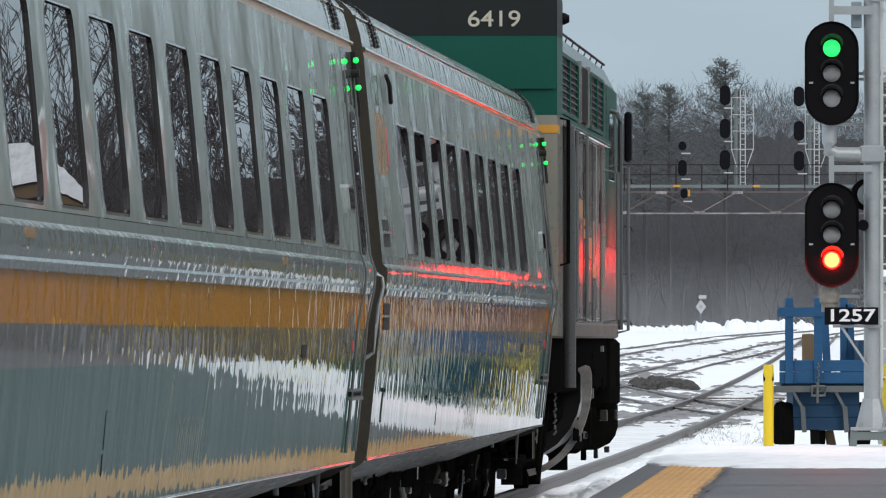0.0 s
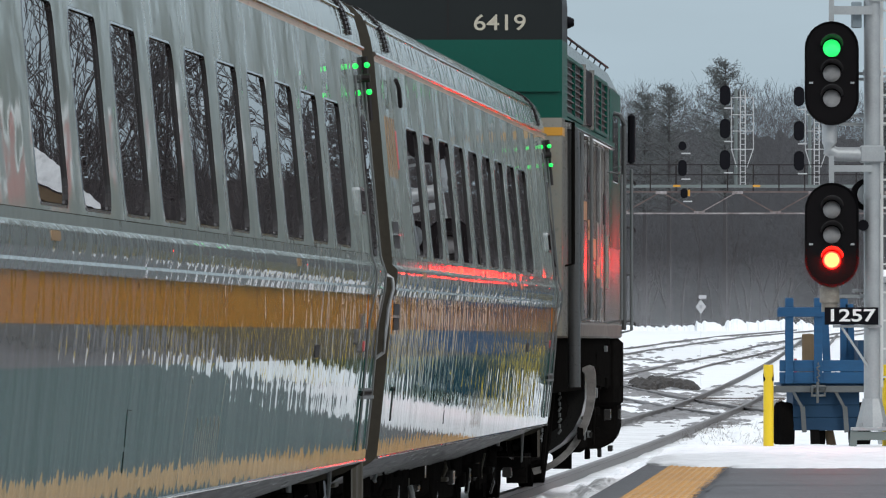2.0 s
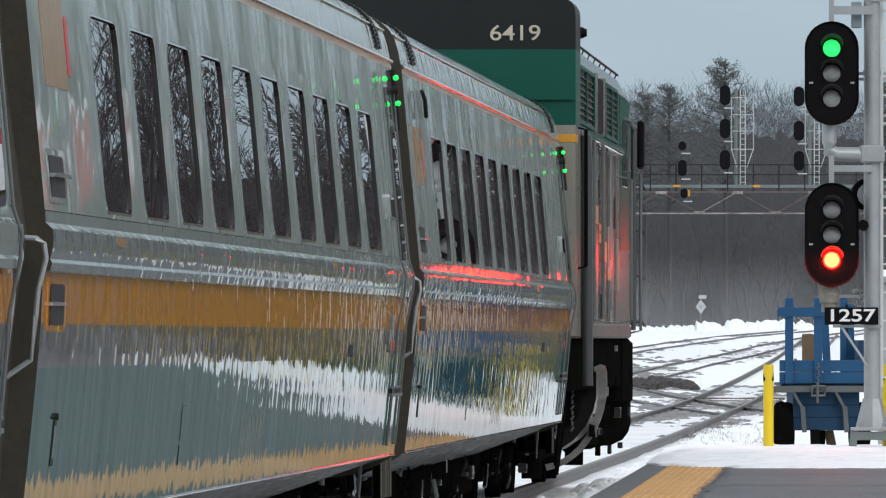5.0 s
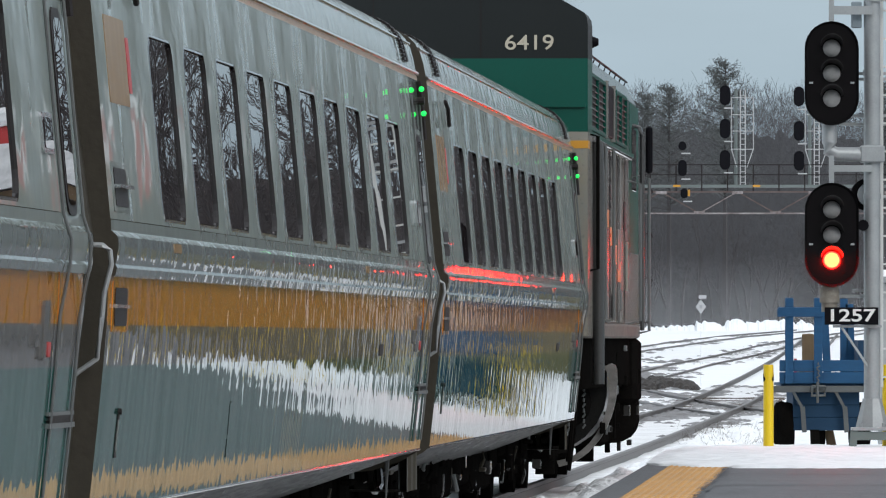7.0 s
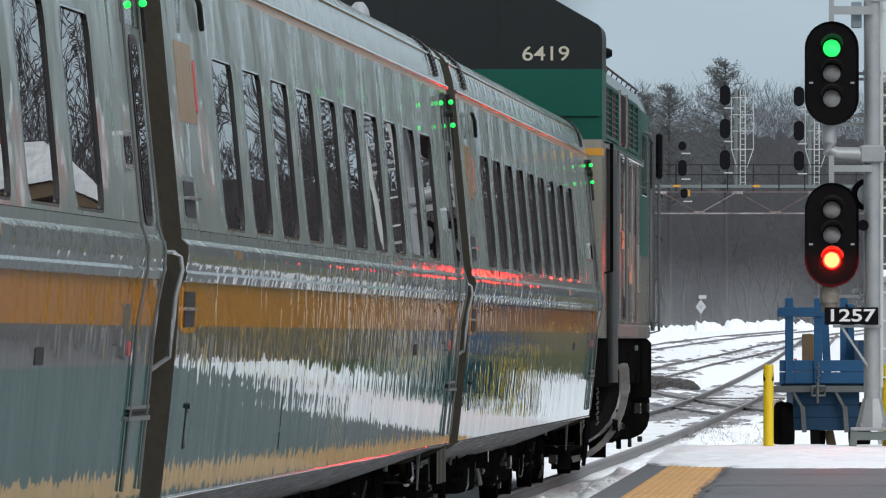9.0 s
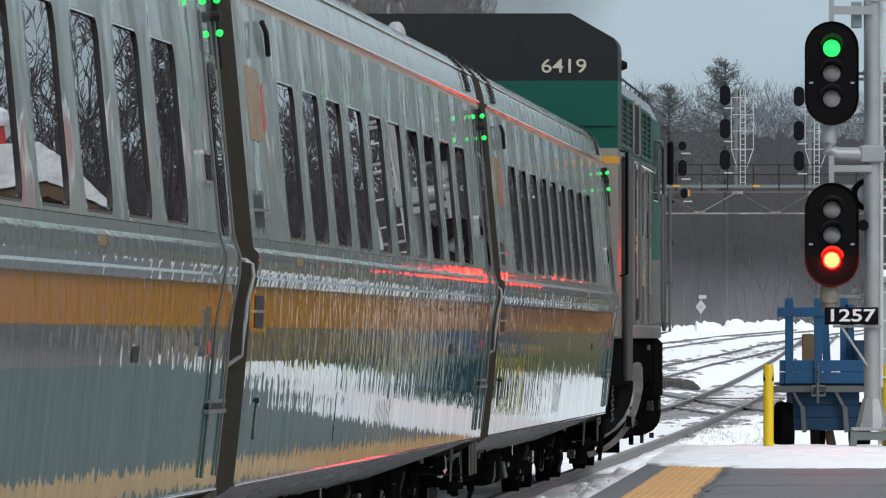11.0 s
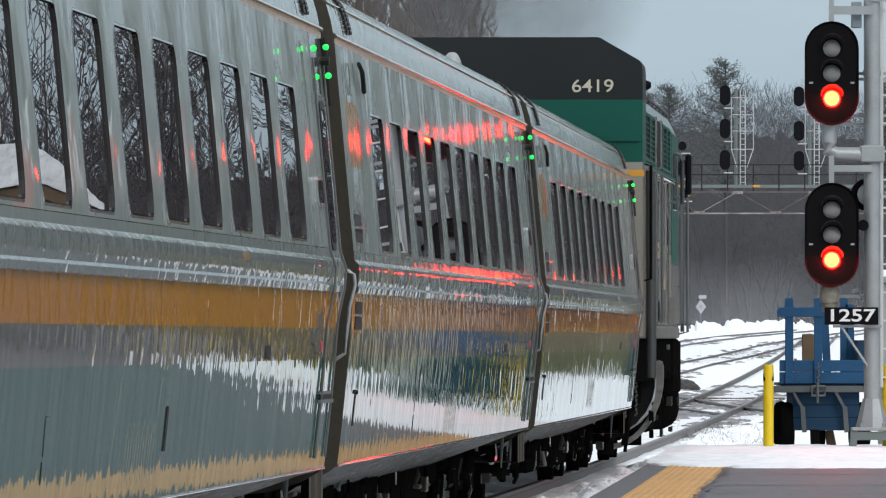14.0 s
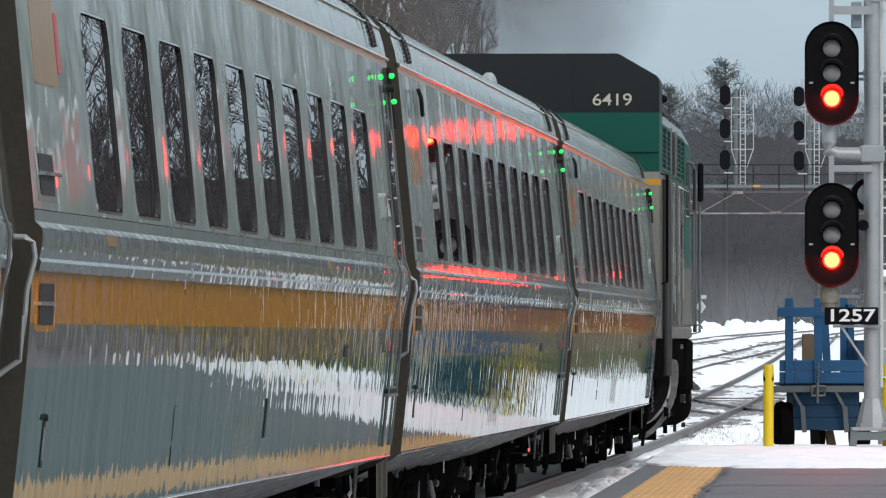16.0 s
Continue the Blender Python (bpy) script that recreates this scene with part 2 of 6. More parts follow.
RED_PAINT = surface("red_paint", (0.45, 0.03, 0.03), 0.5)
BRUSH = surface("dry_brush_stems", (0.17, 0.14, 0.045), 0.9, other=(0.07, 0.055, 0.03), scale=0.3, fine=2, amount=0.9)
STRAW = surface("dead_grass", (0.11, 0.09, 0.06), 0.9, other=(0.05, 0.04, 0.03), scale=2)
GREEN_LIT = lamp_glow("green_lens_lit", (0.012, 1.0, 0.13), 110)
GREEN_DIM = lamp_glow("green_lens_fading", (0.03, 1.0, 0.18), 0.8)
RED_LIT = lamp_glow("red_lens_lit", (1.0, 0.0033, 0.0010), 290)
RED_RIM = lamp_glow("red_lens_rim", (1.0, 0.0035, 0.0022), 42)
GREEN_RIM = lamp_glow("green_lens_rim", (0.0015, 1.0, 0.10), 50)
MARKER_LIT = lamp_glow("green_marker_lit", (0.012, 1.0, 0.11), 1.25)
GLASS = bpy.data.materials.new("tinted_window_glass")
GLASS.use_nodes = True
gb = GLASS.node_tree.nodes["Principled BSDF"]
gb.inputs["Base Color"].default_value = (0.022, 0.016, 0.017, 1)
gb.inputs["Roughness"].default_value = 0.0
gb.inputs["Specular IOR Level"].default_value = 0.2
gn = GLASS.node_tree.nodes.new("ShaderNodeTexNoise")
gn.inputs["Scale"].default_value, gn.inputs["Detail"].default_value = 1.6, 1
gt = GLASS.node_tree.nodes.new("ShaderNodeTexCoord")
gp = GLASS.node_tree.nodes.new("ShaderNodeBump")
gp.inputs["Distance"].default_value = 0.00008
GLASS.node_tree.links.new(gt.outputs["Object"], gn.inputs["Vector"])
GLASS.node_tree.links.new(gn.outputs["Fac"], gp.inputs["Height"])
GLASS.node_tree.links.new(gp.outputs[0], gb.inputs["Normal"])


# ---- building helpers ----
class Shape:
    """Vertices and faces of one mesh."""

    def __init__(self):
        self.v, self.f, self.k = [], [], []

    def add(self, verts, faces, k=0):
        o = len(self.v)
        self.v += [tuple(p) for p in verts]
        self.f += [tuple(i + o for i in q) for q in faces]
        self.k += [k] * len(faces)
        return self

    def box(self, x0, x1, y0, y1, z0, z1, bevel=0.0, k=0):
        if bevel <= 0:
            v = [(x, y, z) for x in (x0, x1) for y in (y0, y1) for z in (z0, z1)]
            return self.add(v, [(0, 1, 3, 2), (4, 6, 7, 5), (0, 4, 5, 1), (2, 3, 7, 6), (0, 2, 6, 4), (1, 5, 7, 3)], k)
        b = bevel
        rings = [(z0, b), (z0 + b, 0), (z1 - b, 0), (z1, b)]
        v = []
        for z, i in rings:
            v += [(x0 + i + b, y0 + i, z), (x1 - i - b, y0 + i, z), (x1 - i, y0 + i + b, z), (x1 - i, y1 - i - b, z), (x1 - i - b, y1 - i, z), (x0 + i + b, y1 - i, z), (x0 + i, y1 - i - b, z), (x0 + i, y0 + i + b, z)]
        f = [tuple(range(7, -1, -1)), tuple(range(24, 32))]
        for r in range(3):
            for j in range(8):
                f.append((r * 8 + j, r * 8 + (j + 1) % 8, r * 8 + 8 + (j + 1) % 8, r * 8 + 8 + j))
        return self.add(v, f, k)

    def tube(self, points, radius, n=8, end=None, cap=True, k=0):
        """A round bar through points; end: the radius at the far end."""
        end = radius if end is None else end
        pts = [Vector(p) for p in points]
        v, f = [], []
        for i, p in enumerate(pts):
            d = (pts[min(i + 1, len(pts) - 1)] - pts[max(i - 1, 0)]).normalized()
            a = d.cross(Vector((0, 0, 1)) if abs(d.z) < 0.9 else Vector((0, 1, 0))).normalized()
            b = d.cross(a)
            r = radius + (end - radius) * i / max(1, len(pts) - 1)
            v += [p + (a * math.cos(2 * math.pi * j / n) + b * math.sin(2 * math.pi * j / n)) * r for j in range(n)]
        for i in range(len(pts) - 1):
            for j in range(n):
                f.append((i * n + j, i * n + n + j, i * n + n + (j + 1) % n, i * n + (j + 1) % n))
        if cap:
            f += [tuple(range(n)), tuple(range(len(v) - 1, len(v) - n - 1, -1))]
        return self.add(v, f, k)

    def beam(self, a, b, w, h):
        """A rectangular bar from a to b, w across and h deep."""
        a, b = Vector(a), Vector(b)
        d = (b - a).normalized()
        s = d.cross(Vector((0, 0, 1)) if abs(d.z) < 0.95 else Vector((0, 1, 0))).normalized() * (w / 2)
        u = s.normalized().cross(d) * (h / 2)
        v = [p + i * s + j * u for p in (a, b) for i, j in ((-1, -1), (1, -1), (1, 1), (-1, 1))]
        return self.add(v, [(0, 1, 2, 3), (7, 6, 5, 4), (0, 4, 5, 1), (1, 5, 6, 2), (2, 6, 7, 3), (3, 7, 4, 0)])

    def mesh(self, name, mats, smooth=False):
        me = bpy.data.meshes.new(name)
        me.from_pydata(self.v, [], self.f)
        for m in mats:
            me.materials.append(m)
        if len(mats) > 1:
            me.polygons.foreach_set("material_index", self.k)
        bm = bmesh.new()
        bm.from_mesh(me)
        bmesh.ops.recalc_face_normals(bm, faces=bm.faces)
        bm.to_mesh(me)
        bm.free()
        if smooth:
            me.polygons.foreach_set("use_smooth", [True] * len(me.polygons))
            me.set_sharp_from_angle(angle=radians(35))
        me.update()
        return me


def part(name, shape, material, parent=None, label="", smooth=False, at=None):
    """One mesh object; under parent when one is given."""
    mats = material if isinstance(material, (list, tuple)) else [material]
    ob = new(name, shape.mesh(name, mats, smooth) if isinstance(shape, Shape) else shape)
    if parent:
        ob.parent = parent
    if at:
        ob.matrix_basis = at
    return tagged(ob, label)


def thing(name, label, category, group="", at=None):
    ob = new(name)
    ob.empty_display_size = 0.3
    if at:
        ob.matrix_basis = at
    return tagged(ob, label, category, group)


def writing(text, size, weight=0.016):
    """Flat lettering of the built-in font as a thin mesh, standing in the x-z plane, centred."""
    cu = bpy.data.curves.new("lettering", "FONT")
    cu.body, cu.size, cu.extrude, cu.offset = text, size, 0.004, size * weight
    cu.align_x, cu.align_y = "CENTER", "CENTER"
    ob = bpy.data.objects.new("lettering", cu)
    scene.collection.objects.link(ob)
    me = bpy.data.meshes.new_from_object(ob.evaluated_get(bpy.context.evaluated_depsgraph_get()))
    bpy.data.objects.remove(ob)
    me.transform(Matrix.Rotation(radians(90), 4, "X"))
    return me


# ---- the plan: the line of the train's track ----
def track_x(y):
    """The centre line of the train's track."""
    bend = -5.083 + 0.0507 * y - 3.73e-5 * (y - 85) ** 2
    if y > 180:
        bend = -5.083 + 0.0507 * 180 - 3.73e-5 * 95 ** 2 + (0.0507 - 7.46e-5 * 95) * (y - 180)
    return bend


def track_slope(y):
    return 0.0507 - 7.46e-5 * (min(y, 180) - 85)


def on_track(y, z=0.0):
    return pose(track_x(y), y, z, 0, 0, -math.degrees(math.atan(track_slope(y))))


def marker_y(t):
    """How far along the second coach's front lamps stand at t seconds: it pulls away evenly."""
    return 60.83 + 0.338 * t + 0.0945 * t * t


# ---- ground, tracks, platform ----
def ground_z(x, y):
    rise = 2.2 * max(0.0, min((y - 220) / 400, 1.0)) ** 1.5
    return -0.12 + rise


def build_ground():
    s = Shape()
    ys = [-80, -20, 20, 50, 70] + [75 + 1.5 * i for i in range(130)] + [270 + 12 * i for i in range(60)] + [1000, 1400, 2200, 3500]
    xs = [-900, -300, -120, -60, -30, -18] + [-10 + 0.5 * i for i in range(60)] + [20 + 3 * i for i in range(14)] + [70, 110, 180, 350, 900]
    for y in ys:
        for x in xs:
            off = abs(x - track_x(y))
            n = noise.noise(Vector((x * 0.6, y * 0.12, 0))) * 0.05 + noise.noise(Vector((x * 2.1, y * 0.5, 4))) * 0.025
            if off < 1.5:
                n = n * 0.4 - 0.015
            elif off < 3.2:
                n *= 0.7
            s.v.append((x, y, ground_z(x, y) + n))
    w = len(xs)
    for j in range(len(ys) - 1):
        for i in range(w - 1):
            s.f.append((j * w + i, j * w + i + 1, j * w + w + i + 1, j * w + w + i))
            s.k.append(0)
    ob = part("ground", s, SNOW, smooth=True)
    tagged(ob, "wet trodden snow over a railway yard", "snow ground", kind="structure")
    build_bed(track_x, -60, 300, "track_bed")


def build_bed(centre, y0, y1, name):
    """Trampled snow and dark ballast along a track."""
    b = Shape()
    n = int((y1 - y0) / 3)
    yy = [y0 + 3 * i for i in range(n + 1)]
    for y in yy:
        for d, z in ((-1.7, -0.17), (-1.2, -0.125), (0, -0.115), (1.2, -0.125), (1.6, -0.17)):
            b.v.append((centre(y) + d + 0.2 * noise.noise(Vector((d, y * 0.3, 9))), y, ground_z(0, y) + 0.12 + z + 0.02 * noise.noise(Vector((d * 2, y, 1)))))
    for j in range(n):
        for i in range(4):
            b.f.append((j * 5 + i, j * 5 + i + 1, j * 5 + 6 + i, j * 5 + 5 + i))
            b.k.append(0)
    tagged(part(name, b, PATCHY), "thin trampled snow over dark ballast between the rails", "ballast", kind="structure")


def rail_line(points, name, label, parent=None):
    """One rail with head, web and foot, along points on its centre line."""
    prof = [(-0.036, 0.0), (0.036, 0.0), (0.036, -0.035), (0.012, -0.05), (0.012, -0.125), (0.045, -0.15), (-0.045, -0.15), (-0.012, -0.125), (-0.012, -0.05), (-0.036, -0.035)]
    s = Shape()
    for x, y, z in points:
        s.v += [(x + a, y, z + b) for a, b in prof]
    n = len(prof)
    for j in range(len(points) - 1):
        for i in range(n):
            s.f.append((j * n + i, j * n + (i + 1) % n, j * n + n + (i + 1) % n, j * n + n + i))
            s.k.append(0)
    return tagged(part(name, s, RAIL, parent), label)


def build_track(name, label, centre, y0, y1, step, lift=0.12, sleepers=()):
    if name != "main_track":
        lift = 0.075
        build_bed(centre, y0, y1, name + "_bed")
    t = thing(name, label, "railway track")
    t["kind"] = "structure"
    n = int((y1 - y0) / step)
    for side in (-0.753, 0.753):
        rail_line([(centre(y) + side, y, ground_z(0, y) + lift) for y in [y0 + step * i for i in range(n + 1)]], "rail", "", t)
    data = None
    for y in sleepers:
        if data is None:
            sh = Shape().box(-1.25, 1.25, -0.12, 0.12, -0.11, 0.0, 0.015)
            data = sh.mesh("sleeper", [TIMBER])
        ob = part("sleeper", data, None, t)
        ob.matrix_basis = pose(centre(y) + 0.1 * noise.noise(Vector((y, 0, 0))), y, ground_z(0, y) + lift - 0.115 + 0.03 * noise.noise(Vector((y * 0.3, 2, 0))), 0, 0, 2 * noise.noise(Vector((y, 5, 0))))
    return t


def curve_through(nodes):
    """x by y along nodes, held straight past the ends."""
    ys, xs = [p[1] for p in nodes], [p[0] for p in nodes]

    def centre(y):
        if y <= ys[0]:
            return xs[0] + (xs[1] - xs[0]) / (ys[1] - ys[0]) * (y - ys[0])
        if y >= ys[-1]:
            return xs[-1] + (xs[-1] - xs[-2]) / (ys[-1] - ys[-2]) * (y - ys[-1])
        return float(np.interp(y, ys, xs))
    return centre


PLATFORM_Z = 0.21


def platform_edge(y):
    """The rail-side edge of the tactile strip."""
    return 1.32 + 0.0400 * (y - 78.7)


def build_platform():
    s = Shape()
    y0, y1 = -60.0, 111.0
    edge = -0.27
    ys = [y0 + (y1 - y0) * i / 60 for i in range(61)]
    # slab
    for y in ys:
        s.v += [(platform_edge(y) + edge, y, -0.4), (platform_edge(y) + edge, y, PLATFORM_Z - 0.02), (platform_edge(y) + edge + 0.02, y, PLATFORM_Z), (platform_edge(y) + 16, y, PLATFORM_Z + 0.02), (platform_edge(y) + 16, y, -0.4)]
    for j in range(60):
        for i in range(4):
            s.f.append((j * 5 + i, j * 5 + i + 1, j * 5 + 6 + i, j * 5 + 5 + i))
            s.k.append(0)
    s.f += [(0, 1, 2, 3, 4), (304, 303, 302, 301, 300)]
    s.k += [0, 0]
    p = part("platform", s, ASPHALT)
    tagged(p, "low wet asphalt station platform with a worn tactile edge", "platform", kind="structure")
    lot = [(7.2, 111.3), (30.0, 111.3), (30.0, 146.0), (11.4, 146.0)]
    part("apron", Shape().add([(x, y, z) for z in (-0.4, PLATFORM_Z - 0.01) for x, y in lot], [(0, 1, 2, 3), (4, 5, 6, 7), (0, 1, 5, 4), (1, 2, 6, 5), (2, 3, 7, 6), (3, 0, 4, 7)]), ASPHALT, p, "wet asphalt apron by the shed")
    # tactile strip of domed tiles
    strip = Shape()
    tile = 0.60
    n = int((100 - y0) / tile)
    for j in range(n):
        a, b = y0 + j * tile, y0 + j * tile + tile - 0.006
        z = PLATFORM_Z + 0.006
        strip.add([(platform_edge(a), a, z - 0.02), (platform_edge(a) + 0.56, a, z - 0.02), (platform_edge(b) + 0.56, b, z - 0.02), (platform_edge(b), b, z - 0.02),
                   (platform_edge(a), a, z), (platform_edge(a) + 0.56, a, z), (platform_edge(b) + 0.56, b, z), (platform_edge(b), b, z)],
                  [(4, 5, 6, 7), (0, 1, 5, 4), (1, 2, 6, 5), (2, 3, 7, 6), (3, 0, 4, 7)])
        if a > 76:
            for u in range(9):
                for w in range(9):
                    x, y = platform_edge(a) + 0.03 + 0.0625 * u, a + 0.03 + 0.066 * w
                    strip.add([(x - 0.014, y - 0.014, z), (x + 0.014, y - 0.014, z), (x + 0.014, y + 0.014, z), (x - 0.014, y + 0.014, z), (x - 0.007, y - 0.007, z + 0.005), (x + 0.007, y - 0.007, z + 0.005), (x + 0.007, y + 0.007, z + 0.005), (x - 0.007, y + 0.007, z + 0.005)],
                              [(4, 5, 6, 7), (0, 1, 5, 4), (1, 2, 6, 5), (2, 3, 7, 6), (3, 0, 4, 7)])
    part("tactile_strip", strip, TACTILE, p, "yellow domed tactile warning strip")
    # tar and grit that have crept over the strip's edges
    rnd = random.Random(31)
    grit = Shape()
    for i in range(260):
        y = rnd.uniform(76, 98.5)
        x = platform_edge(y) + (0.56 + rnd.gauss(0.01, 0.02) if i % 4 else rnd.uniform(0.02, 0.54))
        r = rnd.uniform(0.012, 0.05) if i % 4 else rnd.uniform(0.006, 0.016)
        grit.add([(x + r * rnd.uniform(0.6, 1.2) * math.cos(1.0472 * k), y + 2.6 * r * rnd.uniform(0.6, 1.2) * math.sin(1.0472 * k), PLATFORM_Z + 0.013 + 0.0001 * (i % 9)) for k in range(6)], [(0, 1, 2, 3, 4, 5)])
    for k, y in enumerate((81.5, 86.1, 93.2)):
        seam = Shape()
        w = 0.05 + 0.10 * rnd.random()
        xs = [platform_edge(y) + 0.62 + 0.12 * i for i in range(60)]
        for x in xs:
            wob = 0.5 * noise.noise(Vector((x * 0.7, y, 0))) + 0.2 * noise.noise(Vector((x * 3, y, 2)))
            seam.v += [(x, y + wob, PLATFORM_Z + 0.0055), (x, y + wob + w * (0.6 + rnd.random()), PLATFORM_Z + 0.0055)]
        seam.f = [(2 * i, 2 * i + 2, 2 * i + 3, 2 * i + 1) for i in range(59)]
        seam.k = [0] * 59
        part("asphalt_seam", seam, TAR, p, "dark tarred crack")
    part("worn_edge", grit, ASPHALT, p, "dark tar and grit along the strip's edge")


def build_snow_ridge():
    """The uneven edge of old snow left on the platform's end."""
    s = Shape()
    xs = [0.04 * i for i in range(82)]
    rows = 70
    for i in range(rows + 1):
        for x in xs:
            front = 97.6 + 0.5 * noise.noise(Vector((x * 0.8, 0, 3))) + 0.35 * noise.noise(Vector((x * 3.3, 0, 7))) + 0.22 * noise.noise(Vector((x * 9.1, 0, 8))) + max(0.0, 0.75 - x) ** 2 * 6 + 7.5 * min(1.0, max(0.0, (x - 2.3) / 0.35))
            u = i / rows
            y = front + (113.0 - front) * u
            h = min(1.0, u * 3.2) ** 0.6 * 0.055 + (0.02 * noise.noise(Vector((x * 1.5, y * 0.4, 2))) + 0.014 * noise.noise(Vector((x * 5.0, y * 1.6, 2)))) * min(1, u * 6)
            s.v.append((platform_edge(min(y, 110.9)) - 0.26 + x, y, PLATFORM_Z + 0.012 + (h * min(1.0, 0.3 + x * 3) if i else -0.02)))
    w = len(xs)
    for j in range(rows):
        for i in range(w - 1):
            s.f.append((j * w + i, j * w + i + 1, j * w + w + i + 1, j * w + w + i))
            s.k.append(0)
    tagged(part("snow_ridge", s, SNOW, smooth=True), "low bank of old snow lying across the platform end", "snow", kind="stuff")


build_ground()
build_track("main_track", "worn rails of the train's track in snow", track_x, -60, 560, 4, sleepers=[228 + 0.62 * i for i in range(56)])
build_track("second_track", "snowy track curving away behind the yard", curve_through([(5.5, 315), (9.1, 383.7), (11.8, 426), (15.3, 485), (19.0, 537), (23.5, 585)]), 240, 640, 5)
build_track("third_track", "far snowy track curving towards the woods", curve_through([(3.6, 380), (8.1, 457), (12.3, 514), (15.2, 549), (18.1, 574)]), 330, 620, 5)
build_track("crossover_track", "rails of a crossover meeting the main track", curve_through([(6.4, 200), (5.6, 229.7), (4.4, 287), (4.0, 330)]), 205, 330, 4, sleepers=[230 + 0.62 * i for i in range(50)])
build_platform()
build_snow_ridge()

# ---- the coaches ----
HALF, W = 12.42, 1.595
SIDE = [(0.54, 0.62), (0.56, 0.42), (0.62, 0.235), (0.67, 0.150), (0.70, 0.1172), (0.74, 0.1120), (0.80, 0.1048), (0.86, 0.0982), (0.92, 0.0918), (1.0, 0.0835), (1.08, 0.0753), (1.15, 0.0683), (1.22, 0.0614), (1.30, 0.0539), (1.38, 0.0469), (1.47, 0.0397), (1.57, 0.0355), (1.67, 0.0325), (1.672, 0.004), (1.69, 0.0), (1.705, -0.004), (1.72, 0.004), (1.75, -0.004), (1.80, -0.010), (1.835, -0.006), (1.86, 0.0205), (1.905, 0.0223), (1.908, 0.0244), (2.95, 0.12), (3.10, 0.134), (3.128, 0.1375), (3.22, 0.155), (3.30, 0.178), (3.36, 0.21), (3.41, 0.26), (3.45, 0.33), (3.49, 0.43), (3.53, 0.58), (3.57, 0.80), (3.60, 1.10), (3.62, W)]


def side_x(z):
    return W - float(np.interp(z, [p[0] for p in SIDE], [p[1] for p in SIDE]))


def skin(z0, z1, y0=-HALF, y1=HALF, both=True, steps=1):
    """The curved outer skin between two heights, on both sides."""
    zs = sorted({z0, z1, *[p[0] for p in SIDE if z0 < p[0] < z1]})
    s = Shape()
    for sign in ((1, -1) if both else (1,)):
        v = [(sign * side_x(z), y0 + (y1 - y0) * i / steps, z) for i in range(steps + 1) for z in zs]
        n = len(zs)
        s.add(v, [(i * n + j, i * n + j + 1, i * n + n + j + 1, i * n + n + j) for i in range(steps) for j in range(n - 1)])
    return s


def rounded(y0, y1, z0, z1, r, k=5):
    """The corner points of a rounded rectangle, corner by corner."""
    out = []
    for cy, cz, a0 in ((y1 - r, z1 - r, 0), (y0 + r, z1 - r, 90), (y0 + r, z0 + r, 180), (y1 - r, z0 + r, 270)):
        out.append([(cy + r * math.cos(radians(a0 + 90 * i / k)), cz + r * math.sin(radians(a0 + 90 * i / k))) for i in range(k + 1)])
    return out


def ring(s, outer, inner, at_outer, at_inner, k=0):
    """Faces between two rounded rectangles."""
    a, b = sum(outer, []), sum(inner, [])
    n = len(a)
    s.add([at_outer(*p) for p in a] + [at_inner(*p) for p in b], [(i, (i + 1) % n, n + (i + 1) % n, n + i) for i in range(n)], k)


WINDOWS = [-9.65 + 2.0 * i for i in range(10)]
WIN_W, WIN_Z0, WIN_Z1 = 1.38, 1.925, 2.755


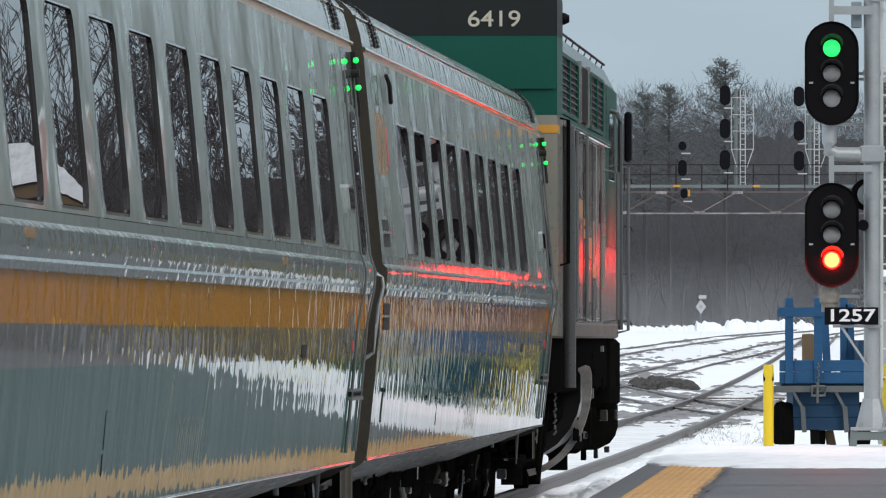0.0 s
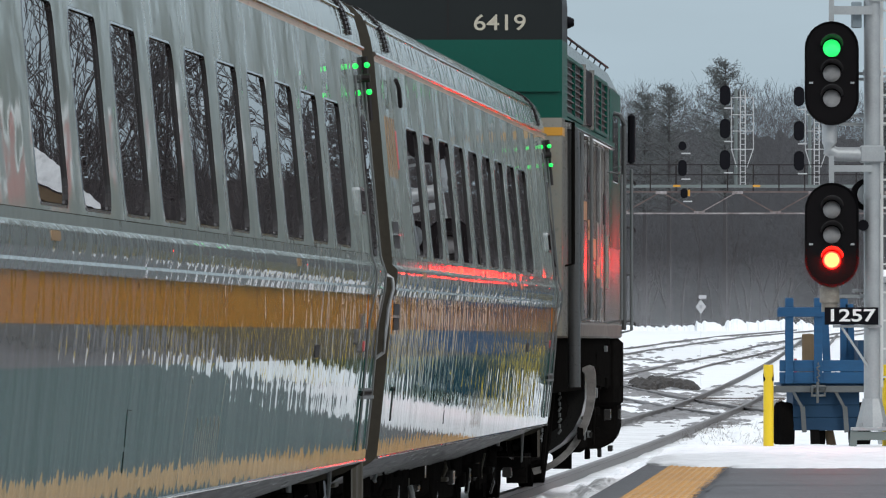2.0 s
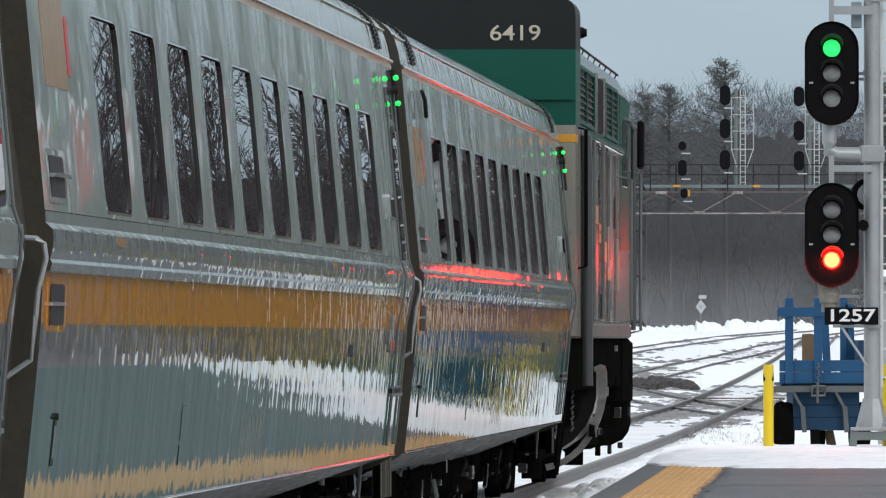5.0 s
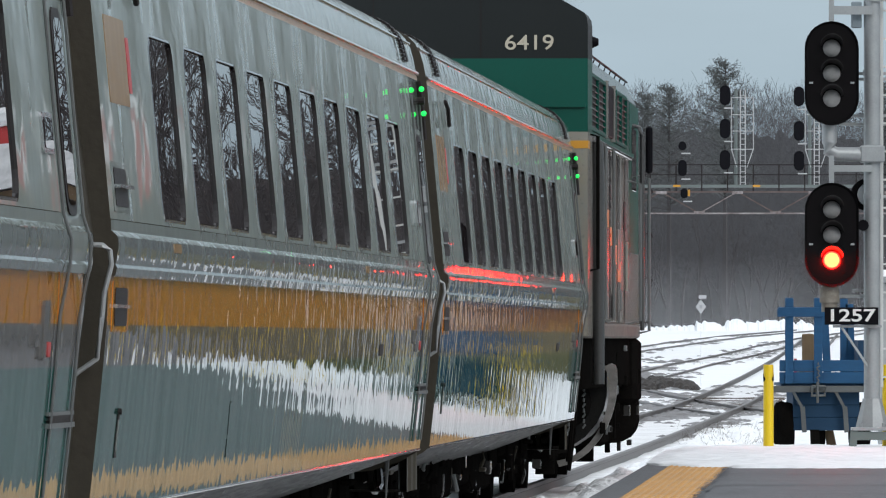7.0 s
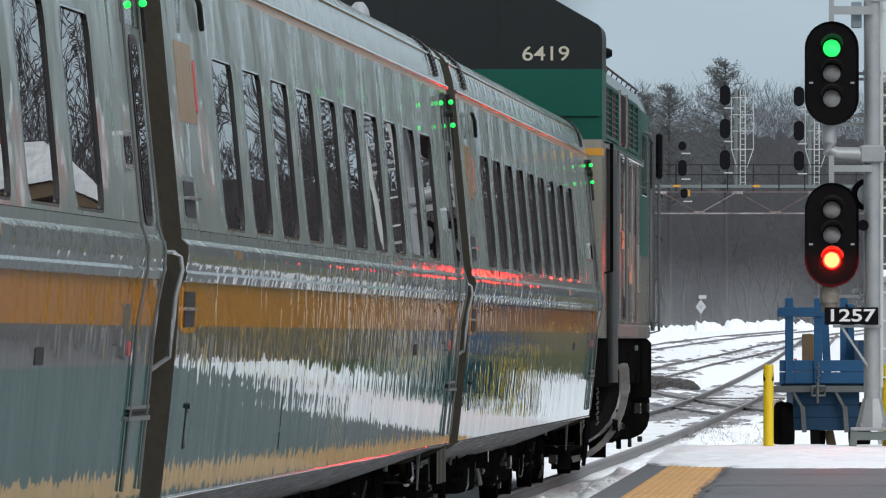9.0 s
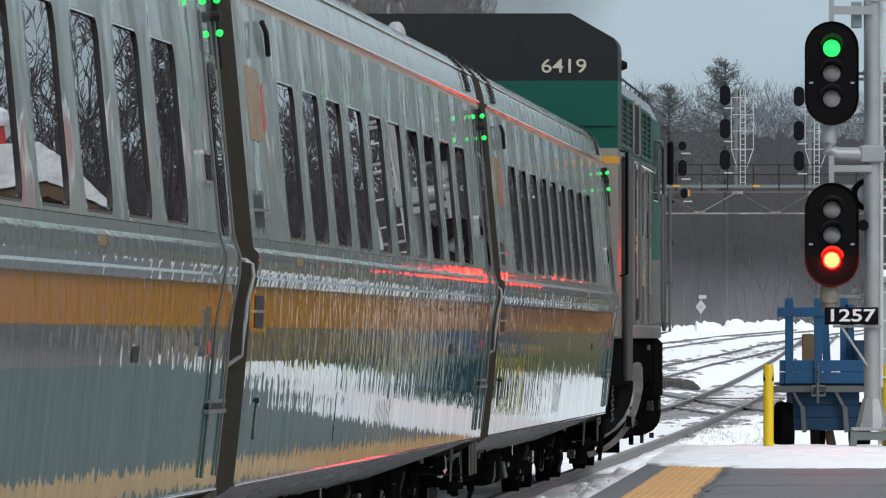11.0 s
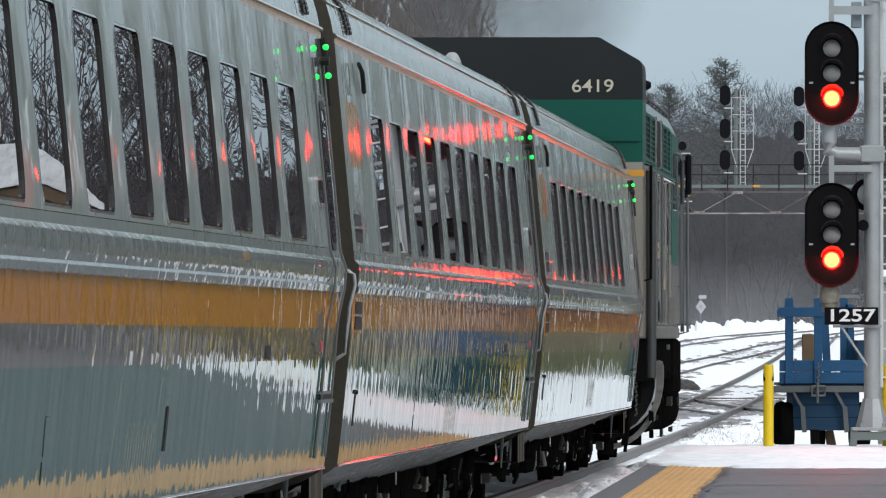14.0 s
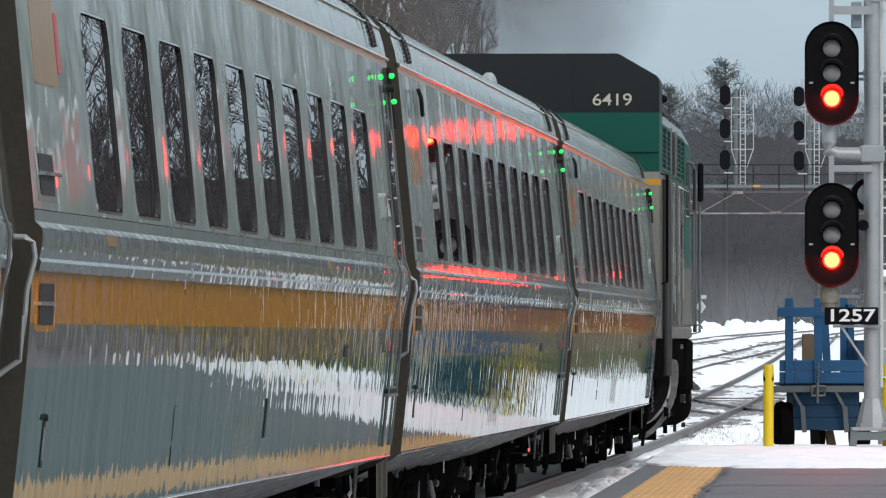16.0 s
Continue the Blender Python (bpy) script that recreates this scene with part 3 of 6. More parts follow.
def build_coach(count=10):
    """One coach; count: the windows along each side."""
    windows = WINDOWS[:count]
    c = thing("passenger_coach", "silver-grey passenger coach with amber band and teal lower side", "train coach", "coaches of the train")
    # upper side with a real opening for every window
    z0, z1 = 1.908, 2.95
    for sign in (1, -1):
        s = Shape()
        cuts = [-HALF] + [w - 0.31 for w in windows] + [windows[-1] + WIN_W + 0.31, HALF]
        at = lambda y, z: (sign * side_x(z), y, z)
        for i in range(len(cuts) - 1):
            a, b = cuts[i], cuts[i + 1]
            if 0 < i <= count:
                q = rounded(windows[i - 1], windows[i - 1] + WIN_W, WIN_Z0, WIN_Z1, 0.13)
                corner = [(b, z1), (a, z1), (a, z0), (b, z0)]
                for c4 in range(4):
                    arc = q[c4]
                    s.add([at(*corner[c4])] + [at(*p) for p in arc], [(0, j + 1, j + 2) for j in range(len(arc) - 1)])
                    nxt = (c4 + 1) % 4
                    s.add([at(*corner[c4]), at(*corner[nxt]), at(*q[nxt][0]), at(*arc[-1])], [(0, 3, 2, 1)])
            else:
                s.add([at(a, z0), at(b, z0), at(b, z1), at(a, z1)], [(0, 1, 2, 3)])
        part("upper_side", s, WINDOW_SIDE, c)
    part("roof", skin(3.128, 3.62, steps=8), ROOFING, c, "wet pale grey roof", smooth=True)
    part("cant_panel", skin(2.95, 3.088), WINDOW_SIDE, c, smooth=True)
    part("cant_stripe", skin(3.088, 3.128), CANT, c, "thin faded orange line under the roof")
    for z, r, mat_, nm in ((3.130, 0.016, GUTTER, "gutter"), (0.697, 0.009, GUTTER, "edge_bead"), (3.325, 0.012, GUTTER, "roof_seam")):
        for sign in (1, -1):
            part(nm, Shape().tube([(sign * (side_x(z) + 0.002), -HALF + 2 * HALF * i / 6, z) for i in range(7)], r, 8), mat_, c, "thin rounded metal bead", smooth=True)
    part("belt_rail", skin(1.67, 1.835, steps=30), BELT, c, "rippled silver belt rail", smooth=True)
    part("sill_strip", skin(1.835, 1.86, steps=4), SILVER, c, "bright metal strip under the windows")
    part("window_ledge", skin(1.86, 1.905, steps=10), SILVER, c, "glossy silver ledge under the windows", smooth=True)
    part("amber_band", skin(1.47, 1.67), BAND, c, "glossy amber band", smooth=True)
    part("grey_band", skin(1.30, 1.47), GREY, c, "glossy grey band", smooth=True)
    part("lower_side", skin(0.70, 1.30), TEAL, c, "dark teal lower side mirroring the platform", smooth=True)
    # the belly turns under below the side and runs out before the front bogie
    for sign in (1, -1):
        s = Shape()
        n = 7
        for i in range(41):
            y = -HALF + 2 * HALF * i / 40
            deep = 0.12 + 0.88 * max(0.0, min(1.0, (11.2 - y) / 9.0)) ** 0.8
            for j in range(n):
                u = j / (n - 1)
                s.v.append((sign * (W - 0.1172 - deep * (0.34 * u + 0.10 * u * u)), y, 0.70 - deep * 0.24 * u ** 1.15))
        s.f = [(i * n + j, i * n + j + 1, i * n + n + j + 1, i * n + n + j) for i in range(40) for j in range(n - 1)]
        s.k = [0] * len(s.f)
        part("skirt", s, SKIRT, c, "wet dark turned-under skirt", smooth=True)
    # end walls and vestibule diaphragms
    for e in (-1, 1):
        s = Shape()
        zs = [p[0] for p in SIDE]
        pts = [(side_x(z), e * HALF, z) for z in zs] + [(-side_x(z), e * HALF, z) for z in reversed(zs)]
        s.add(pts, [tuple(range(len(pts)))])
        part("end_wall", s, RUBBER, c, "grimy brown end wall")
        d = Shape()
        for k, (y, inset) in enumerate(((0.0, 0.10), (0.14, 0.10), (0.22, 0.16), (0.30, 0.10), (0.40, 0.16), (0.48, 0.10), (0.58, 0.12))):
            zs2 = [0.42, 0.85, 1.15, 1.47, 1.8, 2.4, 2.95, 3.2, 3.36, 3.45, 3.5]
            d.v += [(side_x(max(z, 0.85)) - inset, e * (HALF + y), z - (0.06 if z > 3.3 else 0)) for z in zs2] + [(-side_x(max(z, 0.85)) + inset, e * (HALF + y), z - (0.06 if z > 3.3 else 0)) for z in reversed(zs2)]
        n = 22
        for k in range(6):
            for j in range(n):
                d.f.append((k * n + j, k * n + (j + 1) % n, k * n + n + (j + 1) % n, k * n + n + j))
                d.k.append(0)
        part("diaphragm", d, RUBBER, c, "grimy olive-brown rubber gangway bellows")
    # windows
    for sign in (1, -1):
        for w in windows:
            q0 = rounded(w, w + WIN_W, WIN_Z0, WIN_Z1, 0.13)
            q1 = rounded(w + 0.03, w + WIN_W - 0.03, WIN_Z0 + 0.013, WIN_Z1 - 0.013, 0.11)
            s = Shape()
            proud = lambda y, z: (sign * (side_x(z) + 0.0025), y, z)
            flush = lambda y, z: (sign * (side_x(z) - 0.001), y, z)
            deep = lambda y, z: (sign * (side_x(z) - 0.011), y, z)
            ring(s, q0, q1, flush, proud)
            ring(s, q1, q1, proud, deep)
            fr = part("window", s, GASKET, c, "dark rubber-framed tinted window")
            pane = sum(rounded(w + 0.018, w + WIN_W - 0.018, WIN_Z0 + 0.018, WIN_Z1 - 0.018, 0.11), [])
            g = Shape().add([(sign * (side_x(z) - 0.010), y, z) for y, z in pane], [tuple(range(len(pane)))])
            part("pane", g, GLASS, fr)
    m = 12.0  # the front lamps' place along the coach
    near = lambda y, z, out=0.0: (side_x(z) + out, y, z)

    def plate(y0, y1, z0, z1, out, material, name, label="", r=0.02, depth=0.02, parent=None):
        """A raised or sunken panel that follows the side."""
        q = rounded(y0, y1, z0, z1, r, 3)
        s = Shape()
        ring(s, q, q, lambda y, z: near(y, z, -depth), lambda y, z: near(y, z, out))
        flat = sum(q, [])
        s.add([near(y, z, out) for y, z in flat], [tuple(range(len(flat)))])
        return part(name, s, material, parent or c, label)

    # entrance door at the front
    def door_skin(z0, z1, material, name, label="", parent=None):
        """A slightly proud strip of the door that follows the curved side."""
        zs = sorted({z0, z1, *[p[0] for p in SIDE if z0 < p[0] < z1]})
        s = Shape().add([near(y, z, d) for d in (-0.01, 0.003) for y in (m - 0.62, m + 0.16) for z in zs], [])
        n = len(zs)
        s.f = [(2 * n + i, 2 * n + i + 1, 3 * n + i + 1, 3 * n + i) for i in range(n - 1)] + [(i, i + 1, 2 * n + i + 1, 2 * n + i) for i in range(n - 1)] + [(n + i, n + i + 1, 3 * n + i + 1, 3 * n + i) for i in range(n - 1)]
        s.k = [0] * len(s.f)
        return part(name, s, material, parent or c, label, smooth=True)

    door = door_skin(1.67, 2.75, SILVER, "door", "silver entrance door with a slim window")
    door_skin(1.47, 1.67, BAND, "door_band", parent=door)
    door_skin(1.30, 1.47, GREY, "door_grey_band", parent=door)
    door_skin(0.76, 1.30, TEAL, "door_foot", parent=door)
    plate(m - 0.42, m + 0.02, 1.90, 2.72, 0.010, FRAME, "door_window_gasket", r=0.10, parent=door)
    plate(m - 0.38, m - 0.02, 1.94, 2.68, 0.013, GLASS, "door_pane", r=0.09, parent=door)
    s = Shape()
    for y in (m - 0.66, m + 0.20):
        s.tube([near(y, z, 0.012) for z in (0.76, 0.9, 1.1, 1.3, 1.5, 1.7, 1.8, 1.9, 2.4, 2.95)], 0.007, 6)
    part("door_trim", s, DULL_STEEL, c)
    plate(m - 1.22, m - 0.78, 2.13, 2.29, 0.012, STEEL, "release_panel", "small framed door release panel")
    plate(m - 1.18, m - 0.82, 2.15, 2.27, 0.015, GLASS, "release_window")
    plate(m - 1.30, m - 1.05, 1.33, 1.56, 0.014, GREY, "latch", "recessed grey door latch")
    plate(m - 1.62, m - 1.40, 1.38, 1.47, 0.014, GREY, "latch_cover")
    plate(m - 1.12, m - 1.0, 1.34, 1.40, 0.018, RED_PAINT, "latch_tag", "red latch tag")
    plate(m - 5.15, m - 4.80, 1.31, 1.38, 0.004, FRAME, "socket_box", "small dark socket box")
    s = Shape()
    s.box(side_x(1.1) - 0.12, side_x(1.1) + 0.014, m - 0.72, m + 0.36, 1.06, 1.08)
    s.box(side_x(1.1) - 0.12, side_x(1.1) + 0.012, m - 0.72, m + 0.36, 1.11, 1.125)
    part("step", s, DULL_STEEL, c, "steel step tread")
    plate(m - 0.70, m + 0.34, 1.08, 1.11, 0.012, FRAME, "step_grille")
    # tail of the coach: foot holds, handle, faded emblem
    for z0_, mat_ in ((1.94, SILVER), (1.44, BAND)):
        h = plate(m - 24.2, m - 23.4, z0_, z0_ + 0.21, 0.003, mat_, "foot_hold", "foot hold with shade painted as a dark plate, bright tread")
        # dark plate laid on the side, standing in for the shade of the recess
        plate(m - 24.1, m - 23.5, z0_ + 0.025, z0_ + 0.185, 0.006, FRAME, "hollow_shade", parent=h)
        t = Shape().box(side_x(z0_) - 0.05, side_x(z0_) + 0.022, m - 24.12, m - 23.45, z0_ + 0.10, z0_ + 0.115)
        part("tread", t, STEEL, h)
    plate(m - 23.9, m - 22.9, 2.40, 2.77, 0.003, ORANGE, "emblem", "faded orange emblem panel")
    plate(m - 22.86, m - 22.72, 2.46, 2.70, 0.003, RED_PAINT, "emblem_edge", "thin faded red mark")
    slot = plate(m - 23.48, m - 23.38, 0.91, 1.12, 0.004, FRAME, "lifting_slot", "dark vertical slot", r=0.01)
    plate(m - 23.46, m - 23.41, 0.94, 1.07, 0.006, SILVER, "slot_bar", r=0.005, parent=slot)
    part("slot_knob", Shape().tube([near(m - 23.46, 1.105, 0.0), near(m - 23.46, 1.105, 0.016)], 0.014, 6), FRAME, slot)
    s = Shape().tube([near(m - 16.80, 1.105, 0.001), near(m - 16.98, 1.110, 0.001), near(m - 17.0, 1.09, 0.001), near(m - 16.97, 0.95, 0.001)], 0.0014, 4)
    part("panel_seam", s, FRAME, c, "thin dark seam")
    part("seam_latch", Shape().tube([near(m - 16.98, 0.93, 0.001), near(m - 16.96, 0.84, 0.001)], 0.0022, 4), FRAME, c)
    plate(m - 21.5, m - 21.1, 1.79, 1.83, 0.004, ORANGE, "tag", "small orange tag on the belt")
    plate(m - 7.4, m - 7.1, 1.79, 1.83, 0.004, ORANGE, "tag", "small orange tag on the belt")
    s = Shape()
    s.tube([near(m - 22.56, 3.02, 0.02), near(m - 22.45, 2.97, 0.03), near(m - 22.30, 2.86, 0.02)], 0.014, 6)
    part("grab_iron", s, FRAME, c)
    # lamps on the front corner, before a polished panel
    plate(m - 0.72, m + 0.26, 2.76, 3.085, 0.004, PANEL, "lamp_panel", "polished silver panel behind the marker lamps", r=0.03)
    s = Shape()
    z = [2.70, 2.8, 2.9, 3.0, 3.08]
    for y in (m + 0.30,):
        s.tube([near(y, k, 0.018) for k in z], 0.020, 6)
    part("lamp_strip", s, FRAME, c, "dark lamp strip on the corner")
    for zz in (3.026, 2.868):
        s = Shape()
        p = Vector(near(m + 0.15, zz, 0.038))
        rings = [math.pi * i / 8 for i in range(1, 8)]
        s.add([p + 0.0175 * Vector((math.sin(a) * math.cos(2 * math.pi * j / 12), math.sin(a) * math.sin(2 * math.pi * j / 12), math.cos(a))) for a in rings for j in range(12)],
              [(i * 12 + j, i * 12 + (j + 1) % 12, i * 12 + 12 + (j + 1) % 12, i * 12 + 12 + j) for i in range(6) for j in range(12)] + [tuple(range(12)), tuple(range(83, 71, -1))])
        part("marker_lamp", s, MARKER_LIT, c, "lit green marker lamp", smooth=True)
    s = Shape()
    p = Vector(near(m + 0.15, 2.95, 0.0))
    s.tube([p, p + Vector((0.05, 0, 0))], 0.026, 10)
    part("marker_lamp", s, FRAME, c, "unlit marker lamp")
    # grab poles beside both ends
    for y in (m + 0.50, m - 24.54):
        s = Shape()
        s.tube([(side_x(1.75) - 0.10, y, 1.80), (side_x(1.75) - 0.05, y, 1.797), (side_x(1.75) - 0.02, y, 1.775), (side_x(1.72) - 0.005, y, 1.72), (side_x(1.6) - 0.005, y, 1.6), (side_x(1.5) - 0.01, y, 1.5), (side_x(1.35) - 0.02, y, 1.33), (side_x(1.35) - 0.12, y, 1.26)], 0.011, 8)
        part("grab_pole", s, GALVANISED, c, "bent bright grab pole", smooth=True)
    # louvre bands across the roof ends
    for y in (m - 1.0, m - 0.72, m - 23.2, m - 22.9):
        s = Shape()
        zs = np.linspace(3.18, 3.535, 15)
        for i, zz in enumerate(zs):
            a, b = Vector((side_x(zz), 0, zz)), Vector((side_x(min(zz + 0.014, 3.6)), 0, min(zz + 0.014, 3.6)))
            s.add([(a.x + 0.014, y, a.z + 0.006), (a.x + 0.014, y + 0.17, a.z + 0.006), (b.x + 0.014, y + 0.17, b.z + 0.010), (b.x + 0.014, y, b.z + 0.010), (a.x - 0.02, y, a.z), (a.x - 0.02, y + 0.17, a.z), (b.x - 0.02, y + 0.17, b.z), (b.x - 0.02, y, b.z)],
                  [(0, 1, 2, 3), (0, 4, 5, 1), (1, 5, 6, 2), (2, 6, 7, 3), (3, 7, 4, 0)])
        part("roof_louvre", s, FRAME, c, "dark slotted louvre band over the roof shoulder")
    # faded crest low on the side
    for k in range(6):
        y = m - 13.1 + 0.26 * k
        s = Shape().tube([near(y, 0.78, 0.0), near(y + 0.03, 0.98, 0.0), near(y + 0.10, 1.045, 0.0), near(y + 0.17, 0.98, 0.0), near(y + 0.15, 0.80, 0.0)], 0.0013, 4)
        part("crest_stroke", s, WORN, c, "thin worn line of a crest")
    for y in (m - 13.75, m - 11.6):
        s = Shape().tube([near(y - 0.1, 0.76, 0.0), near(y, 1.0, 0.0), near(y + 0.15, 1.24, 0.0), near(y + 0.28, 1.20, 0.0)], 0.0013, 4)
        part("crest_stroke", s, WORN, c, "thin worn line of a crest")
    # under the floor
    s = Shape()
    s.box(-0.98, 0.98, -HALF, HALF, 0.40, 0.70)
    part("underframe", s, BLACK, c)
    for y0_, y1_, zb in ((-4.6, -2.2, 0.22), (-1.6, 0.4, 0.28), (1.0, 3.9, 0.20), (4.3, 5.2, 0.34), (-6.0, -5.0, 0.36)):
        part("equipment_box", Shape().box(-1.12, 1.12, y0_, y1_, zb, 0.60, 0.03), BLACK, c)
    rnd = random.Random(9)
    for i in range(44):
        y, z = rnd.uniform(-12.0, 12.0), rnd.uniform(0.22, 0.52)
        x = 1.10 + rnd.uniform(0.0, 0.10)
        if i % 2:
            sh = Shape().tube([(x, y, z + 0.12), (x + rnd.uniform(-0.03, 0.03), y + rnd.uniform(-0.08, 0.08), z), (x - 0.02, y + rnd.uniform(-0.12, 0.12), z - rnd.uniform(0.0, 0.12))], rnd.uniform(0.008, 0.02), 6)
        else:
            sh = Shape().box(x - 0.05, x + rnd.uniform(0.0, 0.03), y, y + rnd.uniform(0.05, 0.35), z, z + rnd.uniform(0.03, 0.12), 0.008)
        part("underfloor_fitting", sh, (BLACK, GREASE, BLACK, RUBBER, GREASE, DULL_STEEL, BLACK, BLACK, GREASE)[i % 9], c)
    for end in (-1, 1):
        yb = end * 8.9
        s = Shape()
        for sx in (-1.0, 1.0):
            s.box(sx - 0.09, sx + 0.09, yb - 1.75, yb + 1.75, 0.42, 0.62, 0.03)
            for yy in (yb - 1.3, yb + 1.3):
                s.box(sx - 0.15, sx + 0.15, yy - 0.19, yy + 0.19, 0.30, 0.60, 0.04)
                s.tube([(sx + 0.10 * (1 if sx > 0 else -1), yy + 0.3, 0.62), (sx + 0.10 * (1 if sx > 0 else -1), yy + 0.45, 0.22)], 0.03, 6)
            for yy in (-0.35, 0.35):
                s.tube([(sx, yb + yy, 0.25), (sx, yb + yy, 0.62)], 0.11, 8)
        s.box(-0.9, 0.9, yb - 0.3, yb + 0.3, 0.35, 0.55)
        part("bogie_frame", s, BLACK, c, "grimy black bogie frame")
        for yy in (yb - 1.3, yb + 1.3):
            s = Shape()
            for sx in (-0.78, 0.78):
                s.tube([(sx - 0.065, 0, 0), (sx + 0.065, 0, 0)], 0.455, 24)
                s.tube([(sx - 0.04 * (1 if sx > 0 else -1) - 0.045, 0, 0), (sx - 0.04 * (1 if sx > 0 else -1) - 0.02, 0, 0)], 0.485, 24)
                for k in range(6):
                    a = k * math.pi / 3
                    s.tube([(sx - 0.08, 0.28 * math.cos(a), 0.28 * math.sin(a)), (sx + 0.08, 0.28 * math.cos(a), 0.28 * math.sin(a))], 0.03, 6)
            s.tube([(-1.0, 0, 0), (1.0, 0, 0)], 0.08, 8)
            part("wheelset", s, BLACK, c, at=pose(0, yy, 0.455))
        # foot step irons and the coupler
        for sx in (1.28, -1.28):
            s = Shape().tube([(sx, end * (HALF - 0.18), 0.66), (sx - 0.005, end * (HALF - 0.18), 0.52), (sx - 0.01, end * (HALF - 0.18), 0.38)], 0.017, 6, 0.006)
            part("step_iron", s, DULL_STEEL, c, "pale step iron below the corner")
        s = Shape().box(-0.12, 0.12, *sorted((end * HALF, end * (HALF + 0.59))), 0.62, 0.90, 0.04)
        part("coupler", s, BLACK, c)
        part("brake_hose", Shape().tube([(0.55, end * HALF, 0.75), (0.60, end * (HALF + 0.2), 0.40), (0.60, end * (HALF + 0.55), 0.35)], 0.035, 6), BLACK, c)
        part("brake_hose", Shape().tube([(0.85, end * HALF, 0.72), (0.90, end * (HALF + 0.25), 0.28), (0.90, end * (HALF + 0.58), 0.24)], 0.03, 6), BLACK, c)
        part("jumper_cable", Shape().tube([(1.12, end * HALF, 0.80), (1.16, end * (HALF + 0.2), 0.45), (1.16, end * (HALF + 0.5), 0.42)], 0.028, 6), GREASE, c)
    return c


# ---- the locomotive ----
def build_loco():
    c = thing("locomotive", "green, charcoal and grey diesel locomotive pulling the coaches", "locomotive")
    R = 1.59
    L = 16.6
    rear = [(R, 1.44), (R, 3.94), (R, 4.25), (R - 0.008, 4.31), (R - 0.035, 4.355), (R - 0.46, 4.60), (-(R - 0.46), 4.60), (-(R - 0.035), 4.355), (-(R - 0.008), 4.31), (-R, 4.25), (-R, 3.94), (-R, 1.44)]

    def hull(prof, y0, y1, material, name, label="", caps=True):
        n = len(prof)
        s = Shape().add([(x, y, z) for y in (y0, y1) for x, z in prof], [(i, (i + 1) % n, n + (i + 1) % n, n + i) for i in range(n)])
        if caps:
            s.f += [tuple(range(n)), tuple(range(2 * n - 1, n - 1, -1))]
            s.k += [0, 0]
        return part(name, s, material, c, label)

    box = lambda r, z0, z1: [(r, z0), (r, z1), (-r, z1), (-r, z0)]
    hull([p for p in rear if p[1] >= 3.94], 0, 1.15, LOCO_BLACK, "rear_hood", "charcoal tail hood with chamfered shoulders")
    hull(box(R, 3.28, 3.94), 0, 1.15, LOCO_GREEN, "rear_panel", "deep green tail panel")
    hull(box(R, 1.44, 3.28), 0, 1.15, LOCO_GREY, "rear_wall", "grey tail wall")
    hull(box(R - 0.02, 3.50, 3.52), -0.03, 0.0, LOCO_GREEN, "rear_ledge")
    hull([(R + 0.003, 3.13), (R + 0.003, 3.20), (R - 0.60, 3.20), (R - 0.60, 3.13)], -0.004, 0.5, AMBER, "amber_stripe", "short amber stripe")
    for x in (0.62, -0.35):
        hull([(x + 0.01, 3.96), (x + 0.01, 4.57), (x, 4.57), (x, 3.96)], -0.004, 0.0, FRAME, "panel_seam")
    # fleet number, and the main body
    me = writing("6419", 0.19, 0.004)
    me.materials.append(LETTER)
    num = part("lettering", me, None, c, "cream fleet number on the charcoal tail hood")
    span = max(v.co.x for v in me.vertices) - min(v.co.x for v in me.vertices)
    num.matrix_basis = pose(R - 0.527, -0.008, 4.078) @ Matrix.Diagonal((0.437 / span, 1, 1, 1))
    Q = 1.53
    hull([(Q, 1.44), (Q, 3.30), (-Q, 3.30), (-Q, 1.44)], 1.15, L, LOCO_SIDE, "cowl", "grime-grey ribbed side of the engine cowl")
    hull([(Q, 3.30), (Q, 3.86), (Q - 0.10, 4.05), (Q - 0.45, 4.30), (-(Q - 0.45), 4.30), (-(Q - 0.10), 4.05), (-Q, 3.86), (-Q, 3.30)], 1.15, L - 1.0, COWL_TOP, "cowl_top", "dark green upper cowl")
    part("cowl_ledge", Shape().box(Q, Q + 0.05, 1.15, L - 3.3, 3.27, 3.31), LOCO_GREEN, c)
    hull([(Q + 0.006, 2.3), (Q + 0.006, 3.84), (Q - 0.2, 3.84), (Q - 0.2, 2.3)], L - 3.3, L - 0.4, LOCO_GREEN, "cab_side", "green cab side")
    part("cab_window", Shape().box(Q, Q + 0.012, L - 2.6, L - 1.2, 2.95, 3.6, 0.004), GLASS, c)
    for y0, y1 in ((1.5, 5.4), (8.4, 11.6)):
        grille = part("intake_grille", Shape().box(Q, Q + 0.012, y0, y1, 3.36, 3.83), FRAME, c, "dark slatted air intake")
        for z in (3.345, 3.84):
            part("grille_frame", Shape().box(Q, Q + 0.04, y0, y1, z - 0.015, z + 0.015), LOCO_GREEN, grille)
        for y in (y0, (y0 + y1) / 2, y1):
            part("grille_bar", Shape().box(Q, Q + 0.04, y - 0.04, y + 0.04, 3.36, 3.83), LOCO_GREEN, grille)
        for k in range(8):
            z = 3.385 + 0.056 * k
            part("slat", Shape().add([(Q + 0.012, y0, z), (Q + 0.012, y1, z), (Q + 0.034, y1, z - 0.018), (Q + 0.034, y0, z - 0.018), (Q + 0.030, y0, z - 0.024), (Q + 0.030, y1, z - 0.024)], [(0, 1, 2, 3), (3, 2, 5, 4)]), DULL_STEEL, grille)
